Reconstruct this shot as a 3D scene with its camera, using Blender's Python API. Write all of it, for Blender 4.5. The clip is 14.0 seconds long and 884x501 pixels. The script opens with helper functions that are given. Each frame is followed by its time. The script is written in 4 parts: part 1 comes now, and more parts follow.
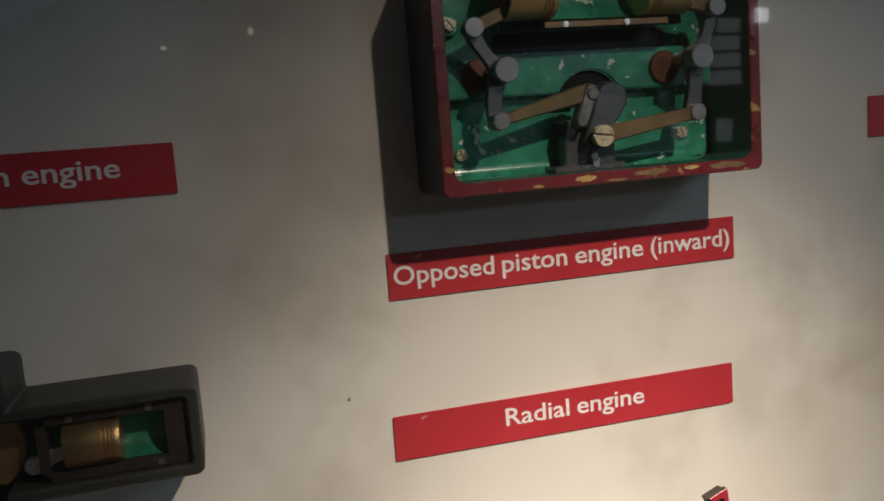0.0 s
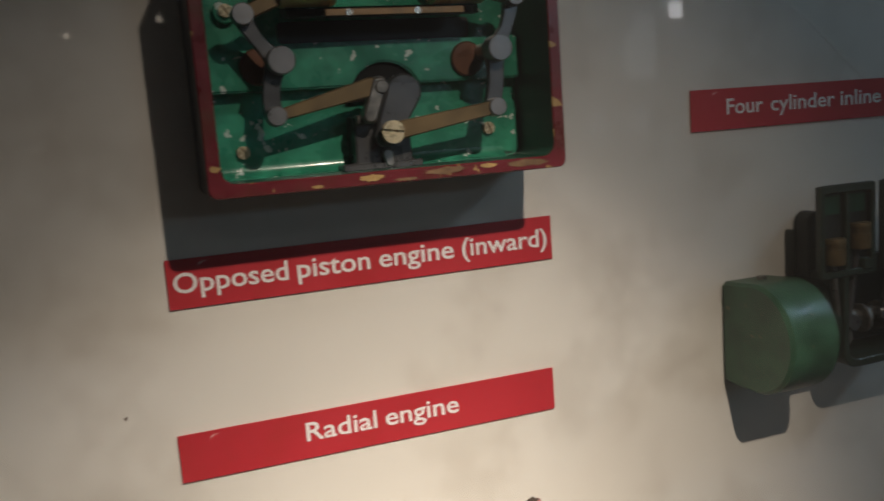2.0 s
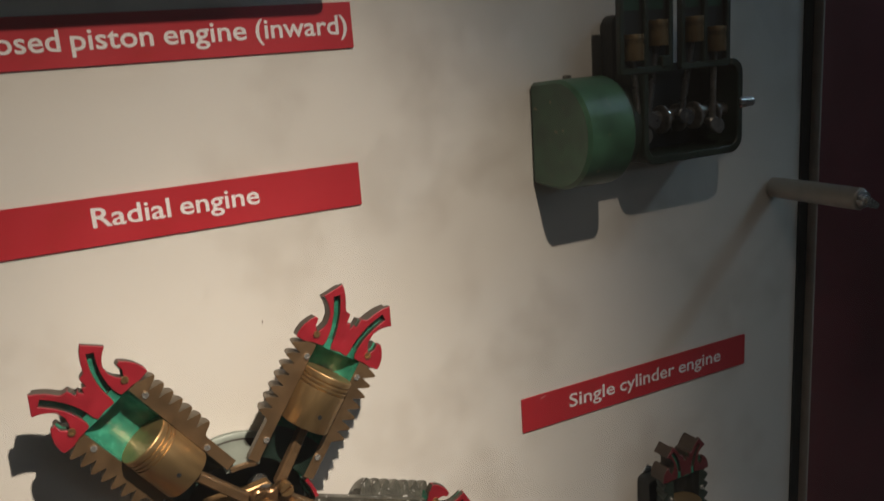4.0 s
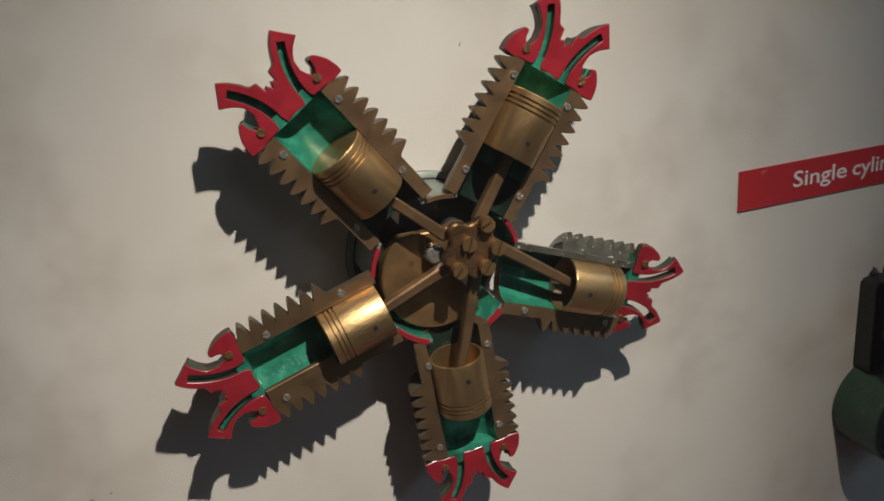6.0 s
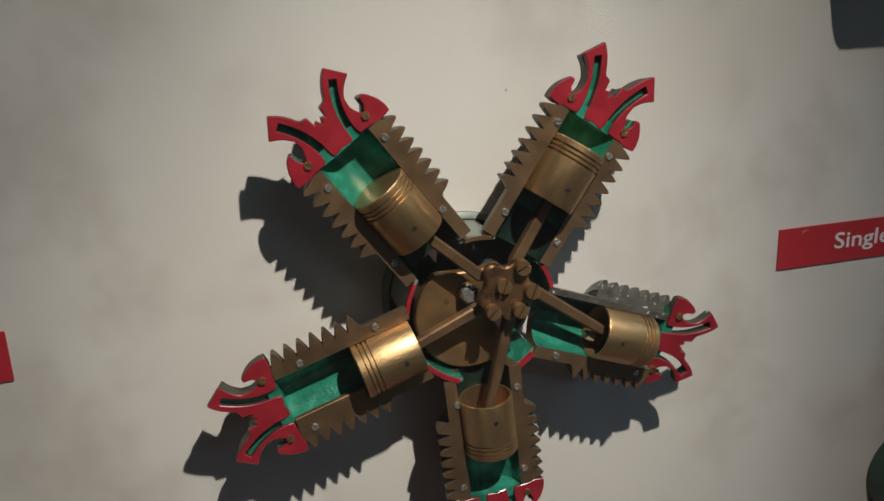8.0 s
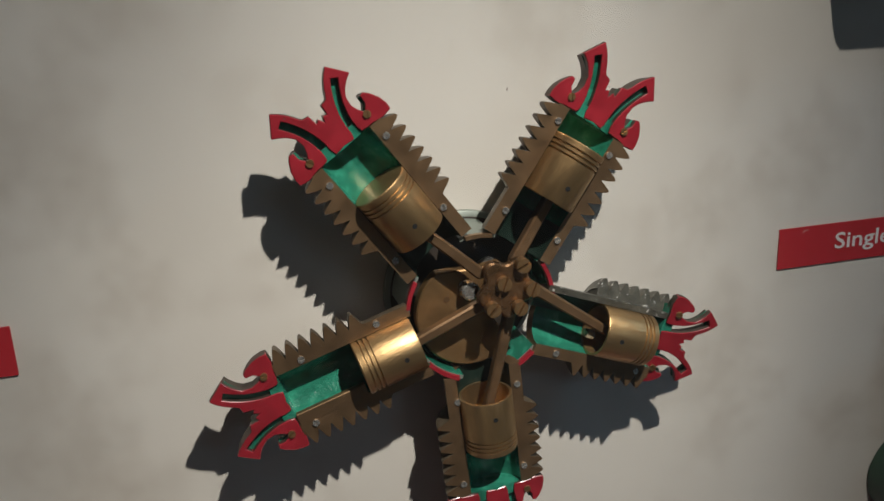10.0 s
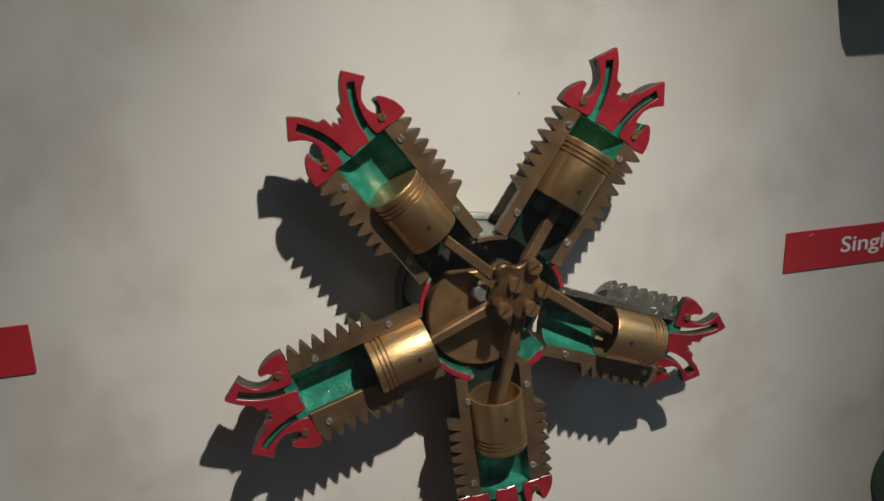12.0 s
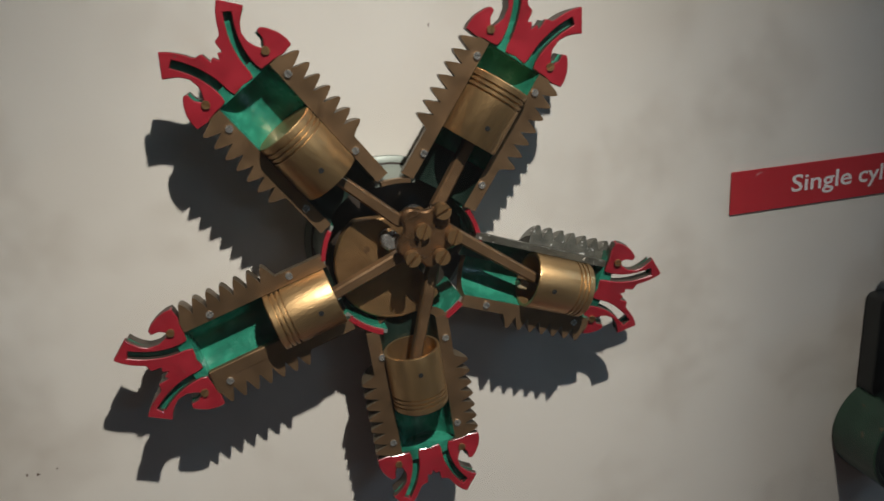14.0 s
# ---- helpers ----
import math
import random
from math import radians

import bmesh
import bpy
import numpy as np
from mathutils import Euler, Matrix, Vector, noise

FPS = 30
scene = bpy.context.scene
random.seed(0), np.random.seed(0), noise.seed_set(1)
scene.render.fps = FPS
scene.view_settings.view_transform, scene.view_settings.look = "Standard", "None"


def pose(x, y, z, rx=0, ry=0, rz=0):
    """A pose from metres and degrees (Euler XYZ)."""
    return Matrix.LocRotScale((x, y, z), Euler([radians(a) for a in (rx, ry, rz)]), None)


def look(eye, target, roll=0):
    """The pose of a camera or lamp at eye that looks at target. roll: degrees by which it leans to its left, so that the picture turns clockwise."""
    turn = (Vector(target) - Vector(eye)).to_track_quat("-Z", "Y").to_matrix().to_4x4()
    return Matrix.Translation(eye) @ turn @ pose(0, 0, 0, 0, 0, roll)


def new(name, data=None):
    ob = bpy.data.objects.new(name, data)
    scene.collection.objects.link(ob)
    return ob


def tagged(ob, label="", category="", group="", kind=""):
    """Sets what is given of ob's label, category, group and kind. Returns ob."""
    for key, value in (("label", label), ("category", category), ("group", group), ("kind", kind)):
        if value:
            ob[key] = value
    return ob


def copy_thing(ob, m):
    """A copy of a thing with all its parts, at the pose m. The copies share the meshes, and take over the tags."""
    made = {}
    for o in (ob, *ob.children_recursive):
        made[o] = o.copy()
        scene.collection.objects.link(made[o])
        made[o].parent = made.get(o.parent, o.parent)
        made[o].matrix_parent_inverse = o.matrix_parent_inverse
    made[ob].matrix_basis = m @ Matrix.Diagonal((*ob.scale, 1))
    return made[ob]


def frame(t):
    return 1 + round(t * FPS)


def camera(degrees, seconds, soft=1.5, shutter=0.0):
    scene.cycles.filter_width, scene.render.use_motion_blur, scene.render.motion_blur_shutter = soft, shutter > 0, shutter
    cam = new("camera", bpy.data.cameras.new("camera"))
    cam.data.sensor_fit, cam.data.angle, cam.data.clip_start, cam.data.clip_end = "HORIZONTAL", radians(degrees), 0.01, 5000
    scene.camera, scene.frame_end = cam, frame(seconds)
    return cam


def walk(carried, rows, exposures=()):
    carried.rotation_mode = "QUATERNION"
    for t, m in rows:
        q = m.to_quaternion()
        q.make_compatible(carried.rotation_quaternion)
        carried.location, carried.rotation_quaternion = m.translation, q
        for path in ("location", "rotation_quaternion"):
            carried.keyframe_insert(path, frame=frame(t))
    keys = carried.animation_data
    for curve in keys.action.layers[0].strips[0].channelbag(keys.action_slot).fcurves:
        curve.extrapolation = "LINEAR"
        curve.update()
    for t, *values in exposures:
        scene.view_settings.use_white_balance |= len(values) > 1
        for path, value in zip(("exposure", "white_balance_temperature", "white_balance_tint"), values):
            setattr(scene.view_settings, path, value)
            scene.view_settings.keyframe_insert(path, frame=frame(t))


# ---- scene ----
cam = camera(55.2, 14.0, soft=1.5, shutter=0.25)
PATH = [
    (0, (0.031, 0.023, 1.494), (0.544, 1.938, 1.23), -4.4),
    (0.5, (0.058, 0.01, 1.495), (0.624, 1.912, 1.246), -4.2),
    (1, (0.084, 0.012, 1.487), (0.665, 1.91, 1.24), -4.3),
    (1.5, (0.088, 0.032, 1.476), (0.672, 1.927, 1.219), -4.6),
    (2, (0.14, 0.032, 1.489), (0.802, 1.896, 1.195), -4.3),
    (2.5, (0.192, -0.003, 1.466), (1.036, 1.783, 1.151), -4.3),
    (2.7, (0.196, -0.019, 1.46), (1.066, 1.752, 1.134), -4.2),
    (4.8, (0.16, 0.028, 1.31), (1.02, 1.735, 0.722), -3.6),
    (5, (0.147, 0.038, 1.297), (0.947, 1.765, 0.681), -4.0),
    (5.5, (0.143, 0.056, 1.263), (0.851, 1.802, 0.592), -4.5),
    (6, (0.141, 0.07, 1.234), (0.716, 1.862, 0.558), -5.0),
    (6.5, (0.139, 0.078, 1.231), (0.649, 1.89, 0.556), -5.2),
    (7, (0.141, 0.075, 1.227), (0.636, 1.896, 0.564), -4.4),
    (7.5, (0.142, 0.064, 1.234), (0.639, 1.901, 0.617), -3.3),
    (8, (0.139, 0.063, 1.236), (0.646, 1.908, 0.655), -2.4),
    (10.3, (0.141, 0.055, 1.235), (0.635, 1.903, 0.657), -2.3),
    (10.5, (0.141, 0.053, 1.235), (0.649, 1.899, 0.657), -2.2),
    (11, (0.143, 0.048, 1.234), (0.648, 1.896, 0.658), -2.2),
    (11.5, (0.134, 0.052, 1.235), (0.641, 1.898, 0.656), -2.0),
    (12, (0.131, 0.052, 1.237), (0.625, 1.904, 0.664), -2.0),
    (12.5, (0.132, 0.059, 1.233), (0.616, 1.912, 0.656), -1.9),
    (13, (0.147, 0.071, 1.219), (0.602, 1.927, 0.63), -2.1),
    (13.5, (0.174, 0.076, 1.207), (0.613, 1.923, 0.578), -2.7),
    (14, (0.207, 0.067, 1.21), (0.664, 1.902, 0.558), -3.6),
]
walk(cam, [(t, look(eye, target, roll)) for t, eye, target, roll in PATH],
     exposures=[(0.0, 0.31, 6900, 15), (1.5, 0.28, 6900, 15), (2.7, 0.24, 6900, 15), (5.0, -0.22, 6950, 15), (6.2, -0.2, 6230, 11), (7.2, -0.21, 6120, 10.5), (8.0, -0.26, 6120, 10.5), (13.0, -0.26, 6120, 10.5), (14.0, -0.19, 6120, 10.5)])

# ---------------------------------------------------------------- light
PANEL_Y = 0.64
world = bpy.data.worlds.new("world")
world.use_nodes = True
world.node_tree.nodes["Background"].inputs[0].default_value = (0.5, 0.6, 0.7, 1)
world.node_tree.nodes["Background"].inputs[1].default_value = 0.02
scene.world = world


def lamp(name, kind, matrix, energy, color):
    data = bpy.data.lights.new(name, kind)
    data.energy, data.color = energy, color
    ob = new(name, data)
    ob.matrix_world = matrix
    return data


LAMP_AT, AIM = (0.462, -0.136, 1.99), (0.26, PANEL_Y, 0.761)
LAMP_COLOR = (1.0, 0.90, 0.78)
# one reflector lamp: bright core, beam and faint spill
for name, energy, angle in (("spot_light_core", 43.6, 34.0), ("spot_light_beam", 43.9, 52.0), ("spot_light_spill", 12.0, 76.0)):
    spot = lamp(name, "SPOT", look(LAMP_AT, AIM), energy, LAMP_COLOR)
    spot.spot_size, spot.spot_blend, spot.shadow_soft_size = radians(angle), 1.0, 0.011
# cool light from the upper right; its source is unseen
day = lamp("cool_side_light", "AREA", look((2.82, -0.51, 3.14), (0.5, PANEL_Y, 1.2)), 13.8, (0.46, 0.74, 1.0))
# added frontal fill that lifts the shadows, no known source
far = lamp("cool_front_fill", "AREA", look((3.0, -5.9, 2.85), (0.5, PANEL_Y, 1.2)), 16.0, (0.50, 0.77, 1.0))
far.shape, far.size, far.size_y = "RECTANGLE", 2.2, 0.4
# added fill on the floor, so its reflection veils the glass
gallery = lamp("floor_fill", "AREA", look((0.8, -2.8, 3.12), (0.8, -4.0, 0.0)), 15.0, (0.95, 0.96, 1.0))
gallery.shape, gallery.size, gallery.size_y = "RECTANGLE", 2.4, 0.5
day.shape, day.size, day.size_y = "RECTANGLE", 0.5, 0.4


# ---------------------------------------------------------------- materials
def material(name, base, rough=0.5, metal=0.0, spread=0.12, scale=30.0, bump=0.1, fine=400.0, stain=None, stain_scale=6.0,
             stain_from=0.55, coat=0.0, stretch=(1, 1, 1), piece=0.0, chip=None, chip_scale=90.0, chip_from=0.66):
    m = bpy.data.materials.new(name)
    m.use_nodes = True
    t = m.node_tree
    n, l = t.nodes, t.links
    p = n["Principled BSDF"]
    p.inputs["Metallic"].default_value = metal
    p.inputs["Coat Weight"].default_value = coat
    p.inputs["Coat Roughness"].default_value = 0.12
    geo = n.new("ShaderNodeTexCoord")
    mp = n.new("ShaderNodeMapping")
    mp.inputs["Scale"].default_value = stretch
    l.new(geo.outputs["Object"], mp.inputs["Vector"])

    def noisy(s, detail=4.0, rough_=0.6):
        k = n.new("ShaderNodeTexNoise")
        k.inputs["Scale"].default_value, k.inputs["Detail"].default_value, k.inputs["Roughness"].default_value = s, detail, rough_
        l.new(mp.outputs["Vector"], k.inputs["Vector"])
        return k.outputs["Fac"]

    def ramp(src, a, b, lo, hi):
        k = n.new("ShaderNodeMapRange")
        k.inputs[1].default_value, k.inputs[2].default_value, k.inputs[3].default_value, k.inputs[4].default_value = a, b, lo, hi
        l.new(src, k.inputs[0])
        return k.outputs[0]

    def mixed(fac, a, b):
        k = n.new("ShaderNodeMix")
        k.data_type = "RGBA"
        l.new(fac, k.inputs[0])
        for i, v in ((6, a), (7, b)):
            if isinstance(v, tuple):
                k.inputs[i].default_value = (*v, 1)
            else:
                l.new(v, k.inputs[i])
        return k.outputs[2]

    broad = noisy(scale)
    grain = noisy(fine, 3.0)
    dark = tuple(c * (1 - spread) for c in base)
    light = tuple(min(1, c * (1 + spread)) for c in base)
    col = mixed(ramp(broad, 0.3, 0.7, 0, 1), dark, light)
    if stain:
        col = mixed(ramp(noisy(stain_scale, 6.0, 0.65), stain_from, stain_from + 0.2, 0, 0.75), col, stain)
    if chip:
        col = mixed(ramp(noisy(chip_scale, 3.0, 0.5), chip_from, chip_from + 0.02, 0, 1), col, chip)
    l.new(col, p.inputs["Base Color"])
    l.new(ramp(broad, 0.25, 0.75, max(0.05, rough - 0.1), min(1, rough + 0.1)), p.inputs["Roughness"])
    b = n.new("ShaderNodeBump")
    b.inputs["Strength"].default_value, b.inputs["Distance"].default_value = bump, 0.0006
    l.new(grain, b.inputs["Height"])
    l.new(b.outputs["Normal"], p.inputs["Normal"])
    return m


RED = material("red_enamel", (0.285, 0.015, 0.025), 0.33, spread=0.22, scale=60, bump=0.12, fine=500, stain=(0.17, 0.014, 0.018), stain_scale=38, coat=0.25, chip=(0.12, 0.07, 0.045), chip_scale=130, chip_from=0.715)
GREEN = material("green_enamel", (0.026, 0.20, 0.128), 0.24, spread=0.4, scale=90, bump=0.9, fine=330, coat=0.5, stain=(0.008, 0.085, 0.05), stain_scale=38, stain_from=0.48)
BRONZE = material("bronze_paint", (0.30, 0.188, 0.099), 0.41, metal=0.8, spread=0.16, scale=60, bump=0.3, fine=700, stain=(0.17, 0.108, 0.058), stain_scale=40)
BRASS = material("brass", (0.49, 0.32, 0.148), 0.39, metal=0.88, spread=0.25, scale=60, bump=0.5, fine=700, stain=(0.32, 0.21, 0.10), stain_scale=50, stretch=(1, 0.25, 1))
DULL_BRASS = material("tarnished_brass", (0.36, 0.215, 0.095), 0.38, metal=0.75, spread=0.25, scale=45, bump=0.15, fine=500, stain=(0.13, 0.08, 0.04), stain_scale=40)
HUB_BROWN = material("oiled_brass_hub", (0.22, 0.122, 0.058), 0.3, metal=0.75, spread=0.3, scale=90, bump=0.2, fine=500, stain=(0.07, 0.045, 0.025), stain_scale=60, stain_from=0.5)
ROD_METAL = material("rod_bronze", (0.225, 0.135, 0.068), 0.38, metal=0.65, spread=0.2, scale=60, bump=0.12, fine=500)
GREY_PAINT = material("grey_green_paint", (0.20, 0.23, 0.20), 0.45, metal=0.25, spread=0.15, scale=60, bump=0.2, fine=350)
STEEL = material("steel", (0.48, 0.47, 0.45), 0.3, metal=0.9, spread=0.15, scale=80, bump=0.1, fine=700, stain=(0.25, 0.24, 0.23), stain_scale=60)
BRIGHT = material("bright_steel", (0.58, 0.56, 0.52), 0.25, metal=0.8, spread=0.15, scale=300, bump=0.2, fine=900)
PALE_BRASS = material("pale_brass", (0.62, 0.52, 0.34), 0.3, metal=0.45, spread=0.15, scale=200, bump=0.2, fine=900)
FLAT_BRASS = material("flat_brass_bar", (0.165, 0.11, 0.05), 0.45, metal=0.45, spread=0.22, scale=60, bump=0.15, fine=500, stain=(0.14, 0.09, 0.045), stain_scale=45)
HEAD_SIDE = material("brown_casting", (0.062, 0.045, 0.034), 0.5, metal=0.3, spread=0.25, scale=90, bump=0.3, fine=400)
WORN_ALLOY = material("worn_alloy_fins", (0.135, 0.13, 0.105), 0.38, metal=0.5, spread=0.35, scale=160, bump=0.4, fine=350, stain=(0.12, 0.11, 0.09), stain_scale=120, chip=(0.75, 0.73, 0.68), chip_scale=260, chip_from=0.64)
POLISHED = material("polished_brass", (0.70, 0.52, 0.24), 0.36, metal=0.6, spread=0.12, scale=60, bump=0.06, fine=900, stretch=(1, 0.25, 1))
DULL_RED = material("faded_red_paint", (0.10, 0.012, 0.015), 0.45, spread=0.25, scale=80, bump=0.2, fine=400)
FOUR_DARK = material("oily_dark_green", (0.018, 0.031, 0.021), 0.52, metal=0.1, spread=0.35, scale=50, bump=0.3, fine=300, stain=(0.03, 0.022, 0.013), stain_scale=40)
# green enamel dimmed: shade inside the west box put into colour
WEST_GREEN = material("shaded_green_enamel", (0.012, 0.15, 0.085), 0.35, spread=0.3, scale=70, bump=0.3, fine=260)
# darker copy of the box green: shade on the inner walls put into colour
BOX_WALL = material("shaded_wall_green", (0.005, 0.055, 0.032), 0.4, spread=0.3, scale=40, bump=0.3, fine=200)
# near-black green: shade low in the bores put into colour
BORE_SHADE = material("shaded_bore", (0.010, 0.022, 0.016), 0.4, spread=0.3, scale=60)
WORN_STEEL = material("worn_steel", (0.22, 0.205, 0.185), 0.35, metal=0.75, spread=0.35, scale=120, bump=0.3, fine=400)
FOUR_BORE = material("dim_green_bore", (0.010, 0.045, 0.026), 0.4, spread=0.3, scale=60)
SINGLE_GREEN = material("deep_green_paint", (0.020, 0.056, 0.033), 0.4, spread=0.3, scale=45, bump=0.2, fine=300, chip=(0.11, 0.09, 0.05), chip_scale=110, chip_from=0.69)
CREASE = material("board_crease", (0.66, 0.625, 0.56), 0.55, spread=0.06, scale=60)
GUNMETAL = material("gunmetal", (0.12, 0.12, 0.122), 0.3, metal=0.65, spread=0.16, scale=40, bump=0.2, fine=450, stain=(0.085, 0.083, 0.082), stain_scale=45)
PIN_GREY = material("turned_grey_steel", (0.24, 0.24, 0.245), 0.34, metal=0.55, spread=0.14, scale=50, bump=0.15, fine=600)
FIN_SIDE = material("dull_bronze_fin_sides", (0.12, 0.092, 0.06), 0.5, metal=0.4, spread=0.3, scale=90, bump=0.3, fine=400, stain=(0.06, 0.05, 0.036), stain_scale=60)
DARK_BROWN = material("dark_brown_floor", (0.035, 0.026, 0.02), 0.4, spread=0.25, scale=40)
BLACK = material("black_hole", (0.006, 0.006, 0.006), 0.95, spread=0.1)
BARE_WOOD = material("bare_worn_wood", (0.17, 0.095, 0.045), 0.5, spread=0.4, scale=120, bump=0.5, fine=400)
GOLD_CHIP = material("chipped_gold_primer", (0.42, 0.27, 0.10), 0.4, spread=0.35, scale=150, bump=0.4, fine=400)
MAROON = material("maroon_paint", (0.13, 0.010, 0.016), 0.32, spread=0.25, scale=50, bump=0.5, fine=220, coat=0.4, stain=(0.085, 0.034, 0.016), stain_scale=16, stain_from=0.47, chip=(0.36, 0.23, 0.09), chip_scale=75, chip_from=0.645)
CASE_BLACK = material("black_green_paint", (0.009, 0.011, 0.010), 0.5, spread=0.2, scale=40, bump=0.2, fine=300)
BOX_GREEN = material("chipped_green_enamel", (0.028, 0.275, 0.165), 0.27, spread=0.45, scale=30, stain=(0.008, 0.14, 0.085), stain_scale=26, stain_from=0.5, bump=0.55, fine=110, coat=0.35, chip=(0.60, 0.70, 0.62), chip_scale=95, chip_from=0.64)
DARK_GREEN = material("dark_green_paint", (0.030, 0.088, 0.05), 0.36, spread=0.35, scale=45, bump=0.2, fine=300, chip=(0.2, 0.17, 0.10), chip_scale=120, chip_from=0.7)
COPPER = material("copper_brown", (0.14, 0.055, 0.028), 0.45, metal=0.4, spread=0.2, scale=60)
LABEL_RED = material("label_red", (0.48, 0.026, 0.036), 0.40, spread=0.05, scale=14, bump=0.05, fine=500, stain=(0.42, 0.028, 0.028), stain_scale=20, chip=(0.66, 0.28, 0.27), chip_scale=60, chip_from=0.715)
LABEL_WHITE = material("label_white", (0.80, 0.76, 0.74), 0.5, spread=0.04, scale=40, bump=0.02)
PANEL = material("white_board", (0.70, 0.665, 0.60), 0.55, spread=0.035, scale=5, bump=0.0, fine=260, stain=(0.525, 0.48, 0.415), stain_scale=9, stain_from=0.49,
                 chip=(0.32, 0.27, 0.20), chip_scale=30, chip_from=0.795)
FLECK = material("dark_fleck", (0.16, 0.12, 0.09), 0.6)
WEST_GREY = material("grey_black_paint", (0.026, 0.027, 0.023), 0.5, spread=0.2, scale=40, bump=0.2, fine=300)
WEST_BROWN = material("brown_cut_metal", (0.042, 0.030, 0.021), 0.45, metal=0.4, spread=0.2, scale=50)
POST = material("dark_maroon_board", (0.15, 0.032, 0.036), 0.5, spread=0.2, scale=10, bump=0.1)
ROOM = material("grey_room_paint", (0.17, 0.17, 0.18), 0.8, spread=0.1, scale=1.5)
FLOOR = material("brown_floor", (0.30, 0.26, 0.21), 0.5, spread=0.2, scale=2)
ROD_ALLOY = material("brushed_rod", (0.50, 0.46, 0.40), 0.4, metal=0.35, spread=0.1, scale=60)


def glow(name, color, strength):
    m = bpy.data.materials.new(name)
    m.use_nodes = True
    p = m.node_tree.nodes["Principled BSDF"]
    p.inputs["Base Color"].default_value = (0.1, 0.1, 0.1, 1)
    m.cycles.emission_sampling = "NONE"
    p.inputs["Emission Color"].default_value, p.inputs["Emission Strength"].default_value = (*color, 1), strength
    return m


def clear_glass():
    m = bpy.data.materials.new("case_glass")
    m.use_nodes = True
    t = m.node_tree
    t.nodes.remove(t.nodes["Principled BSDF"])
    mix, tr, gl = t.nodes.new("ShaderNodeMixShader"), t.nodes.new("ShaderNodeBsdfTransparent"), t.nodes.new("ShaderNodeBsdfGlossy")
    gl.inputs["Roughness"].default_value = 0.02
    tr.inputs["Color"].default_value = (0.985, 0.995, 0.99, 1)
    mix.inputs[0].default_value = 0.04
    t.links.new(tr.outputs[0], mix.inputs[1])
    t.links.new(gl.outputs[0], mix.inputs[2])
    # thin uneven film of dust; its haze also stands in for veiling glare
    dust, film, fog = t.nodes.new("ShaderNodeBsdfDiffuse"), t.nodes.new("ShaderNodeMixShader"), t.nodes.new("ShaderNodeTexNoise")
    dust.inputs["Color"].default_value = (0.72, 0.72, 0.70, 1)
    where, level = t.nodes.new("ShaderNodeTexCoord"), t.nodes.new("ShaderNodeMapRange")
    fog.inputs["Scale"].default_value, fog.inputs["Detail"].default_value = 7.0, 4.0
    level.inputs[1].default_value, level.inputs[2].default_value = 0.3, 0.7
    level.inputs[3].default_value, level.inputs[4].default_value = 0.0006, 0.0020
    t.links.new(where.outputs["Object"], fog.inputs["Vector"])
    t.links.new(fog.outputs["Fac"], level.inputs[0])
    t.links.new(level.outputs[0], film.inputs[0])
    t.links.new(mix.outputs[0], film.inputs[1])
    t.links.new(dust.outputs[0], film.inputs[2])
    t.links.new(film.outputs[0], t.nodes["Material Output"].inputs["Surface"])
    return m


GLASS = clear_glass()
SKY_GLOW = glow("daylight_pane", (0.75, 0.9, 1.0), 0.36)
BRIGHT_GLOW = glow("bright_daylight_pane", (0.9, 0.95, 1.0), 3.5)
BULB_GLOW = glow("bulb", (1.0, 0.9, 0.75), 1.6)


# ---------------------------------------------------------------- building helpers
def thing(name, matrix, label, category, group="", kind=""):
    ob = new(name)
    ob.empty_display_size = 0.02
    ob.matrix_world = matrix
    return tagged(ob, label, category, group, kind)


def mesh_of(bm, mats, name, bevel=0.0, angle=35, rounds=1):
    bmesh.ops.remove_doubles(bm, verts=bm.verts, dist=1e-6)
    bmesh.ops.recalc_face_normals(bm, faces=bm.faces)
    if bevel:
        edges = [e for e in bm.edges if len(e.link_faces) == 2 and e.calc_face_angle(0) > radians(40)]
        bmesh.ops.bevel(bm, geom=edges, offset=bevel, segments=rounds, affect="EDGES", clamp_overlap=True)
        angle = min(angle, 30)
    bmesh.ops.triangulate(bm, faces=[f for f in bm.faces if len(f.verts) > 4])
    me = bpy.data.meshes.new(name)
    bm.to_mesh(me)
    bm.free()
    for m in (mats if isinstance(mats, (list, tuple)) else [mats]):
        me.materials.append(m)
    me.polygons.foreach_set("use_smooth", [True] * len(me.polygons))
    me.set_sharp_from_angle(angle=radians(angle))
    return me


def place(name, me, parent, matrix=None, label=""):
    ob = new(name, me)
    if parent:
        ob.parent = parent
    ob.matrix_local = matrix or Matrix()
    return tagged(ob, label)


def part(name, bm, mats, parent, label="", matrix=None, bevel=0.0, angle=35, rounds=1):
    return place(name, mesh_of(bm, mats, name, bevel, angle, rounds), parent, matrix, label)


def prism(bm, pts, z0, z1, top=0, side=0, floor=None):
    lo = [bm.verts.new((x, y, z0)) for x, y in pts]
    hi = [bm.verts.new((x, y, z1)) for x, y in pts]
    k = len(pts)
    f = bm.faces.new(hi)
    f.material_index = top
    f = bm.faces.new(lo[::-1])
    f.material_index = side if floor is None else floor
    for i in range(k):
        f = bm.faces.new((lo[i], lo[(i + 1) % k], hi[(i + 1) % k], hi[i]))
        f.material_index = side
    return bm


def box(bm, x0, x1, y0, y1, z0, z1, mat=0):
    return prism(bm, [(x0, y0), (x1, y0), (x1, y1), (x0, y1)], z0, z1, mat, mat)


